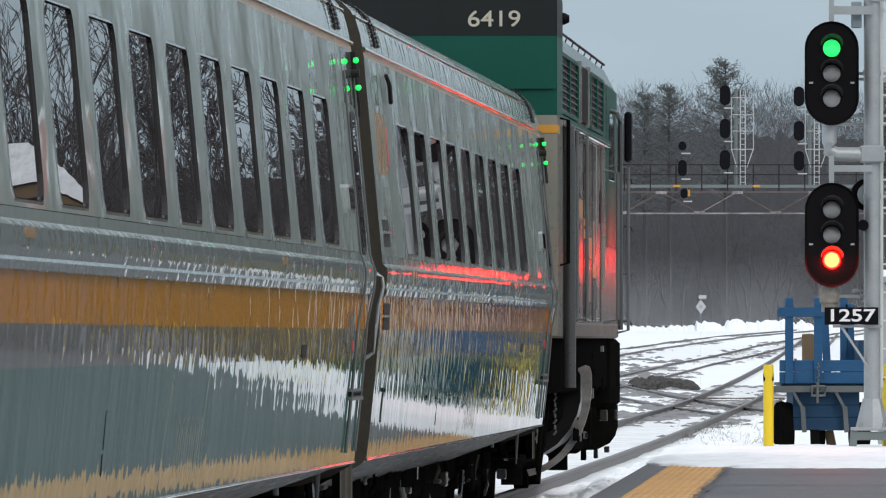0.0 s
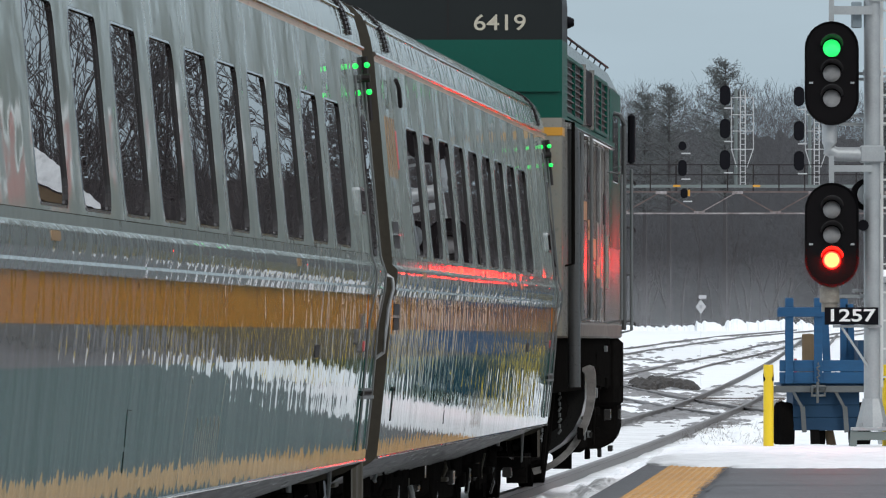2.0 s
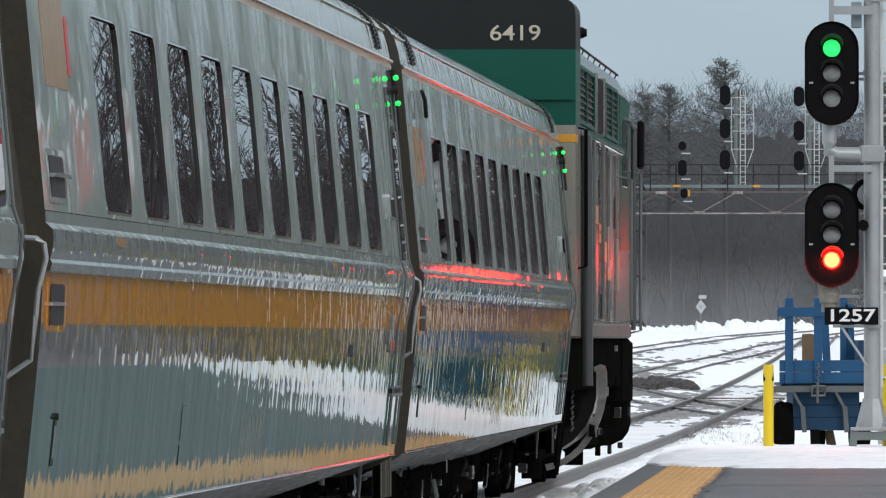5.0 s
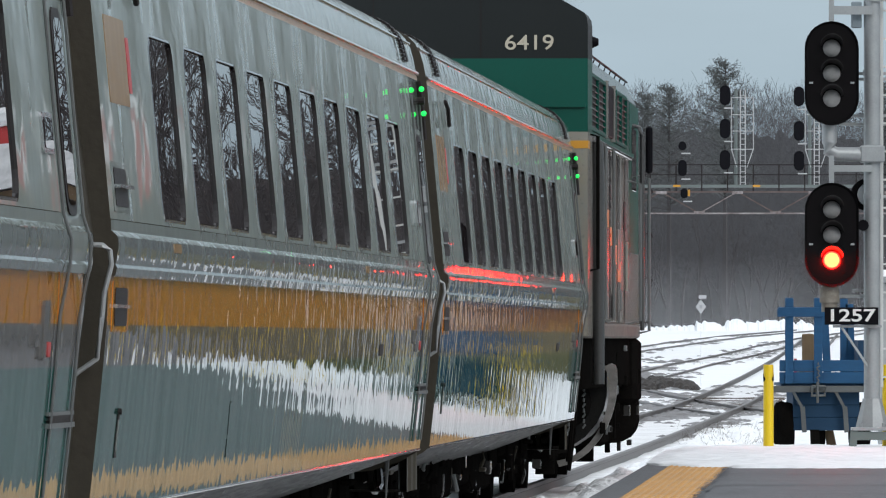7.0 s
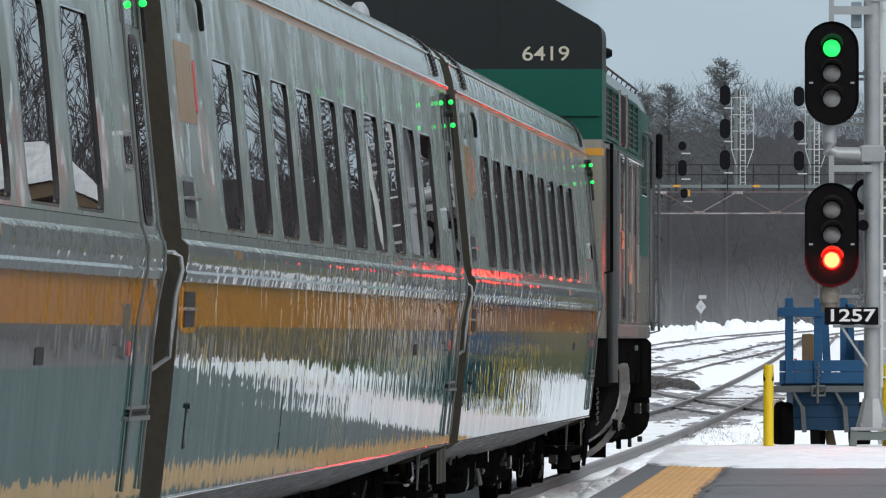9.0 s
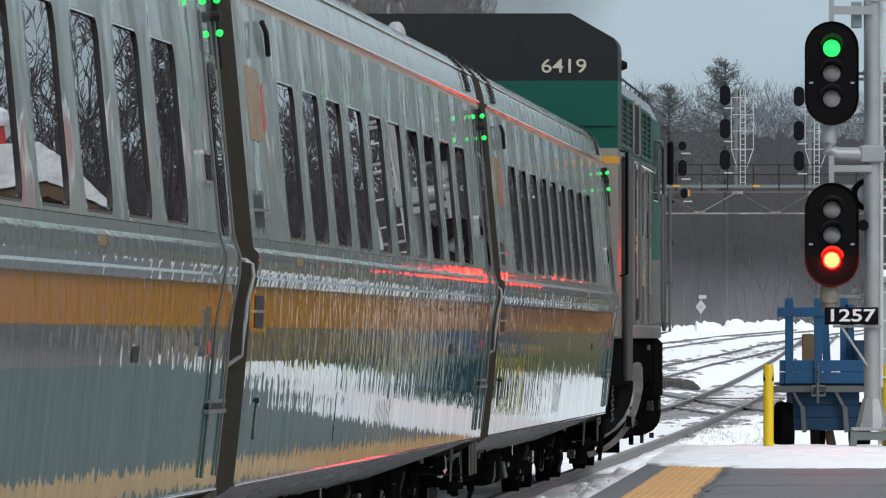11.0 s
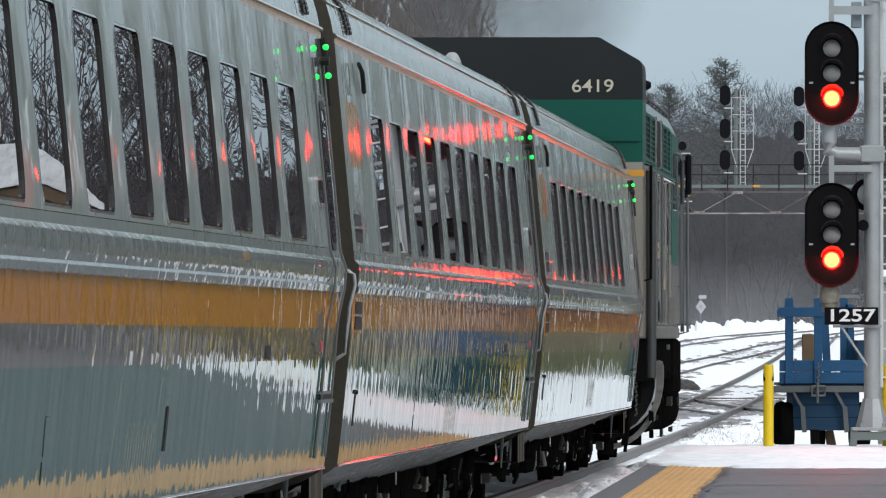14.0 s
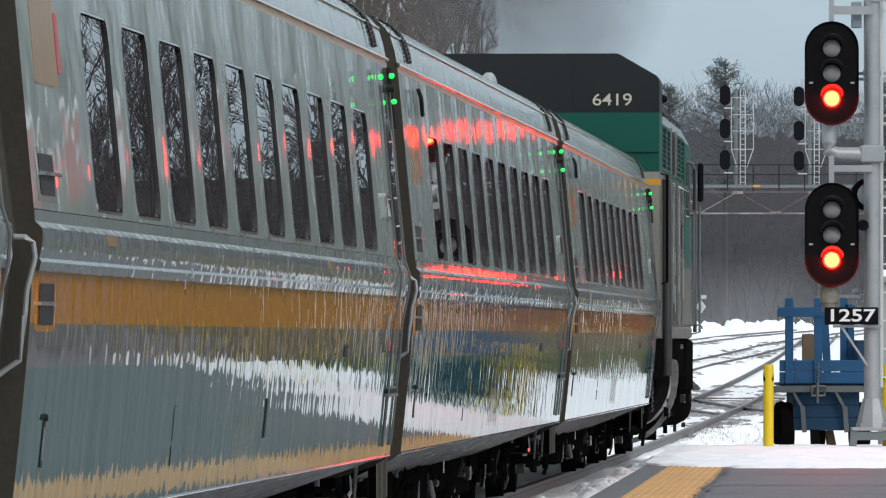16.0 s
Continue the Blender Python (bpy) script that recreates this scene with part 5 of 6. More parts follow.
def build_signal():
    Y = 111.5
    g = thing("railway_signal", "two-headed colour-light railway signal on a galvanised mast", "railway signal", at=pose(0, Y, 0))
    mx, hx = 4.562, 4.125
    part("mast", Shape().tube([(mx, 0.25, 0.45), (mx, 0.25, 3.0), (mx, 0.25, 6.4)], 0.088, 20), GALVANISED, g, "round galvanised mast", smooth=True)
    s = Shape().tube([(mx, 0.25, 0.46), (mx, 0.25, 0.78)], 0.18, 8, 0.10)
    for a in range(4):
        dx, dy = 0.17 * math.cos(radians(45 + 90 * a)), 0.17 * math.sin(radians(45 + 90 * a))
        s.tube([(mx + dx, 0.25 + dy, 0.45), (mx + dx, 0.25 + dy, 0.52)], 0.02, 6)
    part("base_flare", s, GALVANISED, g)
    part("base_plate", Shape().box(mx - 0.22, mx + 0.22, 0.03, 0.47, 0.44, 0.475, 0.008), GALVANISED, g)
    paint = surface("grey_green_pedestal", (0.15, 0.18, 0.17), 0.6)
    for dx in (-0.19, 0.19):
        for dy in (0.1, 0.4):
            part("pedestal_leg", Shape().beam((mx + dx, dy, 0.44), (mx + dx * 1.12, dy, 0.22), 0.07, 0.07), paint, g)
    part("pedestal_bar", Shape().box(mx - 0.2, mx + 0.2, 0.06, 0.12, 0.34, 0.43), paint, g)
    build_head("upper_head", g, hx, 0.0, 4.232, [("green", UNLIT, GREEN_LIT, GREEN_DIM), UNLIT, ("red", UNLIT, RED_LIT, UNLIT)])
    build_head("lower_head", g, hx, 0.0, 2.518, [UNLIT, UNLIT, RED_LIT])
    # arms that carry the heads
    s = Shape()
    s.tube([(hx - 0.02, 0.15, 3.70), (hx - 0.02, 0.15, 3.50), (hx - 0.02, 0.15, 3.42), (hx + 0.06, 0.15, 3.375), (mx, 0.2, 3.375)], 0.078, 14)
    part("upper_arm", s, GALVANISED, g, "bent galvanised arm", smooth=True)
    part("arm_clamp", Shape().box(mx - 0.13, mx + 0.13, 0.10, 0.40, 3.29, 3.47, 0.015), GALVANISED, g)
    s = Shape().tube([(hx - 0.02, 0.15, 1.98), (hx - 0.02, 0.15, 1.70)], 0.085, 14)
    s.tube([(hx - 0.02, 0.15, 1.96), (hx - 0.02, 0.15, 1.80)], 0.105, 14)
    part("lower_socket", s, surface("beige_socket_paint", (0.24, 0.22, 0.185), 0.6, other=(0.10, 0.085, 0.065), scale=9, amount=0.9), g, smooth=True)
    for q in ((hx - 0.028, hx + 0.028, 0.08, 0.10, 4.78, 5.40), (hx - 0.028, hx + 0.028, 0.08, 0.10, 3.06, 3.36), (hx, mx, 0.10, 0.13, 4.86, 4.95), (hx, mx, 0.12, 0.15, 3.19, 3.26), (mx - 0.02, mx + 0.35, 0.14, 0.18, 5.00, 5.10)):
        part("strap", Shape().box(*q), GALVANISED, g)
    part("cable_box", Shape().box(mx - 0.22, mx - 0.11, 0.2, 0.35, 4.72, 5.0, 0.01), surface("blue_grey_box", (0.22, 0.27, 0.30), 0.5), g)
    for z, x0 in ((4.24, -0.18), (4.18, -0.16), (3.79, -0.30), (3.70, -0.34), (1.93, -0.20), (1.87, -0.40), (2.93, -0.12)):
        part("bracket", Shape().box(mx + x0, mx + 0.40, 0.40, 0.44, z - 0.016, z + 0.016), GALVANISED, g)
    for z in (4.24, 2.93):
        part("mast_band", Shape().tube([(mx, 0.25, z - 0.03), (mx, 0.25, z + 0.03)], 0.097, 18), GALVANISED, g, smooth=True)
    s = Shape().box(mx + 0.085, mx + 0.125, 0.36, 0.42, 0.9, 5.8)
    s.box(mx + 0.38, mx + 0.42, 0.36, 0.42, 0.9, 5.8)
    for i in range(16):
        s.box(mx + 0.12, mx + 0.39, 0.38, 0.40, 1.0 + 0.3 * i, 1.02 + 0.3 * i)
    part("ladder", s, surface("white_ladder_paint", (0.62, 0.64, 0.62), 0.5), g, "white ladder behind the mast")
    # the back of a small round lamp behind the mast
    s = Shape().tube([(mx - 0.05, 0.42, 2.95), (mx - 0.05, 0.50, 2.95)], 0.17, 24)
    part("round_target", s, SIGNAL_BLACK, g, "dark round target")
    s = Shape().tube([(mx - 0.03, 0.34, 2.95), (mx - 0.03, 0.42, 2.95)], 0.12, 20, 0.12)
    part("target_case", s, GALVANISED, g, smooth=True)
    part("junction_lamp", Shape().tube([(mx - 0.10, 0.1, 2.62), (mx - 0.10, 0.25, 2.62)], 0.06, 12), PLATE_BLACK, g)
    # number plate and its stay
    plate = part("number_plate", Shape().box(4.050, 4.622, 0.06, 0.075, 1.565, 1.748, 0.004), PLATE_BLACK, g, "black signal number plate with white figures")
    me = writing("1257", 0.20)
    me.materials.append(surface("plate_white", (0.80, 0.80, 0.78), 0.5))
    span = max(v.co.x for v in me.vertices) - min(v.co.x for v in me.vertices)
    tall = max(v.co.z for v in me.vertices) - min(v.co.z for v in me.vertices)
    part("lettering", me, None, plate, "white figures", at=pose(4.328, 0.050, 1.657) @ Matrix.Diagonal((0.475 / span, 1, 0.135 / tall, 1)))
    s = Shape().box(4.14, 4.66, 0.10, 0.15, 1.535, 1.562)
    s.beam((4.24, 0.13, 1.53), (4.53, 0.2, 1.10), 0.035, 0.02)
    part("stay", s, GALVANISED, g)
    return g


build_signal()


# ---- bollards, cart, hut ----
def build_bollard():
    b = thing("bollard", "yellow steel pipe bollard standing in platform snow", "bollard", "bollards at the platform end")
    part("post", Shape().tube([(0, 0, 0), (0, 0, 0.90), (0, 0, 0.922), (0, 0, 0.93)], 0.056, 18, 0.05), YELLOW, b, smooth=True)
    s = Shape()
    for sgn in (-1, 1):
        pts = [radians(-90 + sgn * a) for a in (35, 60, 88)]
        r = 0.0572
        s.add([(r * math.cos(a), r * math.sin(a), z) for a, z in ((pts[0], 0.775), (pts[1], 0.81), (pts[2], 0.85), (pts[2], 0.76), (pts[1], 0.745))], [(0, 1, 2, 3, 4)])
    part("band_mark", s, PLATE_BLACK, b, "black chevron marks")
    return b


first = build_bollard()
first.matrix_basis = pose(3.468, 112.0, PLATFORM_Z)
for x in (4.735, 6.0, 7.27):
    copy_thing(first, pose(x, 112.0, PLATFORM_Z))


def build_cart():
    c = thing("baggage_cart", "old blue wooden baggage cart with stake ends parked in snow", "baggage cart", at=pose(0, 114.0, PLATFORM_Z))
    x0, x1 = 3.65, 4.60
    up = lambda z: z - PLATFORM_Z
    for k in range(2):
        z = 0.93 + 0.13 * k
        part("front_board", Shape().box(x0, x1, 0, 0.035, up(z), up(z + 0.124), 0.004), BLUE, c, "bright blue board")
    for k in range(7):
        y = 0.0 + 0.36 * k
        part("deck_plank", Shape().box(x0 + 0.02, x1 - 0.02, y + 0.04, y + 0.39, up(0.905), up(0.935)), BLUE_DARK, c)
    for k in range(3):
        z = 0.42 + 0.14 * k
        part("box_board", Shape().box(3.80, 4.52, 0.10, 0.14, up(z), up(z + 0.136), 0.004), BLUE_DARK, c, "dark blue board of the box")
    part("box_back", Shape().box(3.81, 4.51, 0.142, 0.17, up(0.43), up(0.85)), BLUE_DARK, c)
    part("box_side", Shape().box(3.80, 3.84, 0.17, 2.3, up(0.42), up(0.83)), BLUE_DARK, c)
    part("box_side", Shape().box(4.48, 4.52, 0.14, 2.3, up(0.42), up(0.83)), BLUE_DARK, c)
    part("cross_bar", Shape().box(3.56, 4.64, -0.03, 0.06, up(0.835), up(0.905), 0.006), DULL_STEEL, c, "grey steel cross bar")
    for x, t in ((3.755, 1.0), (4.068, 1.0)):
        part("stake", Shape().box(x - 0.045, x + 0.045, -0.03, 0.02, up(0.93), up(1.86), 0.005), BLUE, c, "upright blue stake")
    part("top_rail", Shape().box(3.628, 4.20, -0.055, -0.03, up(1.655), up(1.757), 0.004), BLUE, c, "blue top rail")
    for x, lean, y in ((4.262, 0.05, 2.3), (4.44, 0.0, 2.4), (4.53, 0.03, 2.4)):
        s = Shape().beam((x, y, up(0.9)), (x - lean, y, up(1.86 if lean == 0 else 1.80)), 0.085, 0.05)
        part("stake", s, BLUE, c, "upright blue stake")
    part("top_rail", Shape().box(3.70, 4.75, 2.43, 2.46, up(1.66), up(1.74)), BLUE_DARK, c)
    part("side_panel", Shape().box(4.55, 4.80, 1.2, 2.4, up(0.93), up(1.40)), BLUE_DARK, c)
    for x in (3.90, 4.36):
        s = Shape().beam((x - 0.10, 0.02, up(0.84)), (x, 0.02, up(0.66)), 0.05, 0.03)
        s.beam((x, 0.02, up(0.68)), (x + 0.02, 0.02, up(0.40)), 0.05, 0.03)
        part("bent_brace", s, DULL_STEEL, c)
    part("axle_beam", Shape().box(3.72, 4.58, 0.28, 0.36, up(0.42), up(0.47)), DULL_STEEL, c)
    for x in (3.735, 4.56):
        for y in (0.32, 1.95):
            w = part("wheel", Shape().tube([(x - 0.06, y, up(0.47)), (x + 0.06, y, up(0.47))], 0.15, 18), GALVANISED, c)
            v = []
            s = Shape()
            n, m = 28, 8
            for i in range(n):
                a = 2 * math.pi * i / n
                for j in range(m):
                    b = 2 * math.pi * j / m
                    r = 0.20 + 0.06 * math.cos(b)
                    s.v.append((x + 0.085 * math.sin(b), y + r * math.cos(a), up(0.47) + r * math.sin(a)))
            for i in range(n):
                for j in range(m):
                    s.f.append((i * m + j, i * m + (j + 1) % m, ((i + 1) % n) * m + (j + 1) % m, ((i + 1) % n) * m + j))
                    s.k.append(0)
            part("tyre", s, BLACK, w, "worn black tyre", smooth=True)
    s = Shape().beam((4.03, -0.02, up(0.42)), (4.03, -0.25, up(0.215)), 0.10, 0.03)
    part("drawbar", s, BLACK, c)
    part("front_caster", Shape().beam((4.10, 0.4, up(0.42)), (4.10, 0.42, up(0.215)), 0.12, 0.10), BLACK, c)
    part("stump", Shape().beam((4.20, 0.5, up(0.42)), (4.24, 0.5, up(0.215)), 0.10, 0.10), WOOD, c)
    part("wood_post", Shape().box(3.93, 4.06, 1.0, 1.10, up(0.93), up(1.47), 0.01), WOOD, c, "weathered brown post")
    part("red_bar", Shape().box(3.835, 3.865, 0.8, 0.83, up(0.93), up(1.20)), RED_PAINT, c)
    s = Shape()
    for k in range(9):
        s.tube([(4.068 + 0.02 * math.sin(k * 2), -0.05, up(1.16 - 0.035 * k)), (4.068 - 0.02 * math.sin(k * 2), -0.05, up(1.13 - 0.035 * k))], 0.008, 5)
    part("chain", s, DULL_STEEL, c, "short hanging chain")
    s = Shape()
    s.tube([(4.0, -0.06, up(0.90)), (4.14, -0.06, up(0.90)), (4.14, -0.06, up(0.80)), (4.0, -0.06, up(0.80)), (4.0, -0.06, up(0.90))], 0.018, 6)
    s.tube([(4.06, -0.07, up(0.95)), (4.06, -0.07, up(0.72))], 0.015, 6)
    part("coupling_ring", s, DULL_STEEL, c)


build_cart()


def build_hut():
    h = thing("equipment_hut", "pale grey signalling equipment hut with a snowy roof", "equipment hut", at=pose(0, 119.5, 0))
    part("wall", Shape().box(4.98, 5.85, 0, 0.9, -0.1, 2.05, 0.01), surface("pale_grey_cladding", (0.36, 0.38, 0.38), 0.6, scale=2), h)
    part("roof", Shape().box(4.90, 5.93, -0.08, 0.98, 2.05, 2.12, 0.015), GALVANISED, h)
    s = Shape()
    s.add([(4.91, -0.07, 2.125), (5.92, -0.07, 2.125), (5.92, 0.97, 2.125), (4.91, 0.97, 2.125), (5.0, 0.0, 2.20), (5.84, 0.02, 2.19), (5.84, 0.9, 2.2), (5.0, 0.88, 2.19)], [(4, 5, 6, 7), (0, 1, 5, 4), (1, 2, 6, 5), (2, 3, 7, 6), (3, 0, 4, 7)])
    part("snow_cap", s, SNOW, h, "thick snow cap")
    part("door", Shape().box(5.1, 5.7, -0.03, 0, 0.05, 1.9, 0.01), GALVANISED, h)


build_hut()


def build_shed():
    """The station shed beyond the platform, seen in the coaches' mirror-like sides: a steep snowy lean-to before a red upper storey."""
    h = thing("station_shed", "dark boarded station shed with steep snowy roof and red gable", "shed", at=pose(8.60, 116.0, 0, 0, 0, -8.5))
    x0, y0, y1 = 0.0, 0.0, 6.0
    part("wall", Shape().box(x0 + 0.15, x0 + 8.0, y0 + 0.2, y1, -0.1, 3.75, 0.02), DULL_STEEL, h)
    for k in range(12):
        part("board", Shape().box(x0 + 0.12, x0 + 0.15, y0 + 0.2, y1, 0.1 + 0.3 * k, 0.36 + 0.3 * k), DULL_STEEL, h)
    prof = [(0.0, 3.80), (0.0, 3.96), (0.34, 4.23), (0.6, 4.40), (6.5, 4.40), (6.5, 4.25), (0.6, 4.25)]
    n = len(prof)
    part("roof", Shape().add([(x0 + x, y, z) for y in (y0, y1) for x, z in prof], [(i, (i + 1) % n, n + (i + 1) % n, n + i) for i in range(n)] + [tuple(range(n)), tuple(range(2 * n - 1, n - 1, -1))]), WOOD, h)
    cap = [(-0.06, 3.965), (-0.07, 4.04), (0.05, 4.20), (0.34, 4.60), (0.6, 4.86), (1.40, 4.95), (1.40, 4.42), (0.6, 4.42), (0.34, 4.25)]
    n = len(cap)
    part("snow_cap", Shape().add([(x0 + x, y, z) for y in (y0 - 0.06, y0 + 2.4) for x, z in cap], [(i, (i + 1) % n, n + (i + 1) % n, n + i) for i in range(n)] + [tuple(range(n)), tuple(range(2 * n - 1, n - 1, -1))]), SNOW, h, "thick snow on the roof")
    part("upper_storey", Shape().box(x0 + 0.95, x0 + 6.0, 1.2, y1, 4.42, 5.15, 0.01), RED_PAINT, h, "dull red upper storey")
    part("upper_snow", Shape().box(x0 + 0.88, x0 + 6.1, 1.1, y1 + 0.1, 5.155, 5.36, 0.06), SNOW, h, "snow on the upper roof")


build_shed()


# ---- far signal bridge ----
def build_bridge():
    Y = 580.0
    z_deck, z_low, z_top = 9.85, 8.36, 11.04
    surface("rust_and_snow", (0.085, 0.055, 0.05), 0.8, other=(0.42, 0.40, 0.40), scale=1.6, fine=9, amount=0.8)
    g = thing("signal_bridge", "rusty truss signal bridge over far tracks with snowy ledges", "signal bridge", at=pose(0, Y, 0))
    xa, xb = 1.5, 31.0
    part("deck", Shape().box(xa, xb, 0.0, 1.0, z_deck - 0.06, z_deck + 0.09), WALKWAY, g, "pale walkway edge")
    part("top_chord", Shape().box(xa, xb, -0.06, 0.1, z_deck - 0.34, z_deck - 0.27), RUST, g)
    part("bottom_chord", Shape().box(xa, xb, -0.06, 0.1, z_low - 0.04, z_low + 0.04), bpy.data.materials["rust_and_snow"], g)
    n = 14
    step = (xb - xa) / n
    for i in range(n):
        a, b = xa + step * i, xa + step * (i + 1)
        part("diagonal", Shape().beam((a, 0, z_deck - 0.3 if i % 2 else z_low), (b, 0, z_low if i % 2 else z_deck - 0.3), 0.06, 0.06), RUST if i % 3 else bpy.data.materials["rust_and_snow"], g)
        part("gusset", Shape().box(b - 0.30, b + 0.30, -0.09, -0.06, (z_low - 0.04 if i % 2 else z_deck - 0.42), (z_low + 0.12 if i % 2 else z_deck - 0.27)), bpy.data.materials["rust_and_snow"], g)
    for i in range(int((xb - xa) / 1.42) + 1):
        x = xa + 1.42 * i
        part("rail_post", Shape().box(x - 0.035, x + 0.035, -0.02, 0.05, z_deck - 0.3, z_top), FRAME, g)
    for z in (z_top, z_top - 0.55):
        part("hand_rail", Shape().box(xa, xb, -0.015, 0.035, z - 0.025, z + 0.025), FRAME, g)
    for x in (xa, xb):
        part("leg", Shape().box(x - 0.3, x + 0.3, -0.1, 1.1, 1.0, z_deck), RUST, g)
    for x in (12.9, 17.3, 25.0):
        part("yellow_marker", Shape().box(x - 0.2, x + 0.2, -0.04, 0.0, z_deck - 0.04, z_deck + 0.08), AMBER, g)

    def far_head(x, z, r=0.29, hh=0.55):
        o = stadium(r, hh, 8)
        m = len(o)
        s = Shape().add([(x + a, -0.5, z + b) for a, b in o] + [(x + a, -0.3, z + b) for a, b in o], [tuple(range(m)), tuple(range(2 * m - 1, m - 1, -1))] + [(i, (i + 1) % m, m + (i + 1) % m, m + i) for i in range(m)])
        h = part("far_head", s, PLATE_BLACK, g, "dark far signal head")
        part("head_arm", Shape().box(x - 0.05, x + 0.45, -0.35, -0.28, z - hh - 0.19, z - hh - 0.12), surface("white_arm_paint", (0.45, 0.46, 0.46), 0.6) if "white_arm_paint" not in bpy.data.materials else bpy.data.materials["white_arm_paint"], g)
        return h

    for hx, zs in ((15.55, (14.87, 13.03, 11.30)), (19.63, (14.80, 12.90, 11.25))):
        for z in zs:
            far_head(hx, z)
        mx = hx + 0.62
        part("mast", Shape().tube([(mx, 0.2, z_deck), (mx, 0.2, 15.2)], 0.09, 8), WALKWAY, g)
        s = Shape()
        for dx in (0.25, 0.52):
            s.box(mx + dx - 0.03, mx + dx + 0.03, 0.2, 0.26, z_deck, 15.2)
        for i in range(17):
            s.box(mx + 0.25, mx + 0.52, 0.2, 0.24, z_deck + 0.3 * i + 0.2, z_deck + 0.3 * i + 0.24)
        part("ladder", s, bpy.data.materials["white_arm_paint"], g)
        s = Shape()
        for dx in (-0.26, 0.95):
            s.box(mx + dx - 0.02, mx + dx + 0.02, -0.2, -0.16, 11.9, 14.75)
        for z in (11.9, 12.9, 13.8, 14.75):
            s.box(mx - 0.26, mx + 0.95, -0.2, -0.16, z - 0.02, z + 0.02)
        s.beam((mx - 0.26, -0.18, 11.9), (mx + 0.05, 0.1, 10.9), 0.04, 0.04)
        s.beam((mx + 0.95, -0.18, 11.9), (mx + 0.6, 0.1, 10.9), 0.04, 0.04)
        part("cage", s, bpy.data.materials["white_arm_paint"], g, "pale ladder cage")
    far_head(13.2, 12.07, 0.22, 0.25)
    far_head(13.2, 10.85, 0.24, 0.45)
    far_head(13.3, 9.45, 0.20, 0.28)
    part("lamp_face", Shape().box(13.50, 13.62, -0.4, -0.3, 9.3, 9.65), AMBER, g)


build_bridge()


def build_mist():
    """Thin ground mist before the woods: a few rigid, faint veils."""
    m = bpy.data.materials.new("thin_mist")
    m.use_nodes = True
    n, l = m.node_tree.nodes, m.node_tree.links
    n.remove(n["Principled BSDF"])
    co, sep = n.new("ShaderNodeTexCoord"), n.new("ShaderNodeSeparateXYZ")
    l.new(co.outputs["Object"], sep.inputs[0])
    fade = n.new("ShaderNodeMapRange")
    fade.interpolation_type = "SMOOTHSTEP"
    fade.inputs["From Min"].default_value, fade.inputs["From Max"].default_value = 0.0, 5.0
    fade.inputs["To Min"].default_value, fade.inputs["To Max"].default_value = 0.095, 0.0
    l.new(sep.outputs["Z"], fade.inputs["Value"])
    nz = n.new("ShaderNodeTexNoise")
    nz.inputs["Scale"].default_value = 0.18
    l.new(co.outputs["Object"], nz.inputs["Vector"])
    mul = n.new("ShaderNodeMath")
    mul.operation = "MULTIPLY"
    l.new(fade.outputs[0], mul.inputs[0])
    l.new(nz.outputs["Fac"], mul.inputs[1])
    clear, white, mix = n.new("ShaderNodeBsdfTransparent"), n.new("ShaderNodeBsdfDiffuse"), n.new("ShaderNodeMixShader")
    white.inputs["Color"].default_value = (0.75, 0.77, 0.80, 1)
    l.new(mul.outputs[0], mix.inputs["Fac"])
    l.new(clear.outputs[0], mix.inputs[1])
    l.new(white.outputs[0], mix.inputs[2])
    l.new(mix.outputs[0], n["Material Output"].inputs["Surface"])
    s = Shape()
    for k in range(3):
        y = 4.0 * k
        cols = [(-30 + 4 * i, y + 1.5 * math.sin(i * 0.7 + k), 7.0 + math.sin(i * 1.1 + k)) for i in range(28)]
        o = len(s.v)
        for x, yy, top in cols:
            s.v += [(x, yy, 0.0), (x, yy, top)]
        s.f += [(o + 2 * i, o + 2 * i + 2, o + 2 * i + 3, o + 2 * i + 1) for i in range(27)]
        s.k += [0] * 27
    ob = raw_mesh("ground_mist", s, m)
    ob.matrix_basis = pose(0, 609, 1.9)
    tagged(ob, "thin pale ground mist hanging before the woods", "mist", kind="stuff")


def build_sign():
    Y = 300.0
    s = thing("diamond_sign", "white diamond track sign on a thin post", "track sign", at=pose(0, Y, 0))
    white = surface("sign_white", (0.48, 0.49, 0.50), 0.5, scale=6)
    part("post", Shape().tube([(7.36, 0.05, 0.0), (7.36, 0.05, 2.6)], 0.003, 6), white, s)
    d = 0.15
    part("diamond", Shape().add([(7.36 + a, y, 2.34 + b) for y in (-0.01, 0.01) for a, b in ((d, 0), (0, d * 1.4), (-d, 0), (0, -d * 1.4))], [(0, 1, 2, 3), (7, 6, 5, 4), (0, 4, 5, 1), (1, 5, 6, 2), (2, 6, 7, 3), (3, 7, 4, 0)]), white, s)
    part("plate", Shape().box(7.30, 7.52, -0.01, 0.01, 2.57, 2.67), white, s)
    part("mark", Shape().box(7.32, 7.40, -0.016, -0.012, 2.29, 2.39), GALVANISED, s, "worn grey mark")


build_sign()


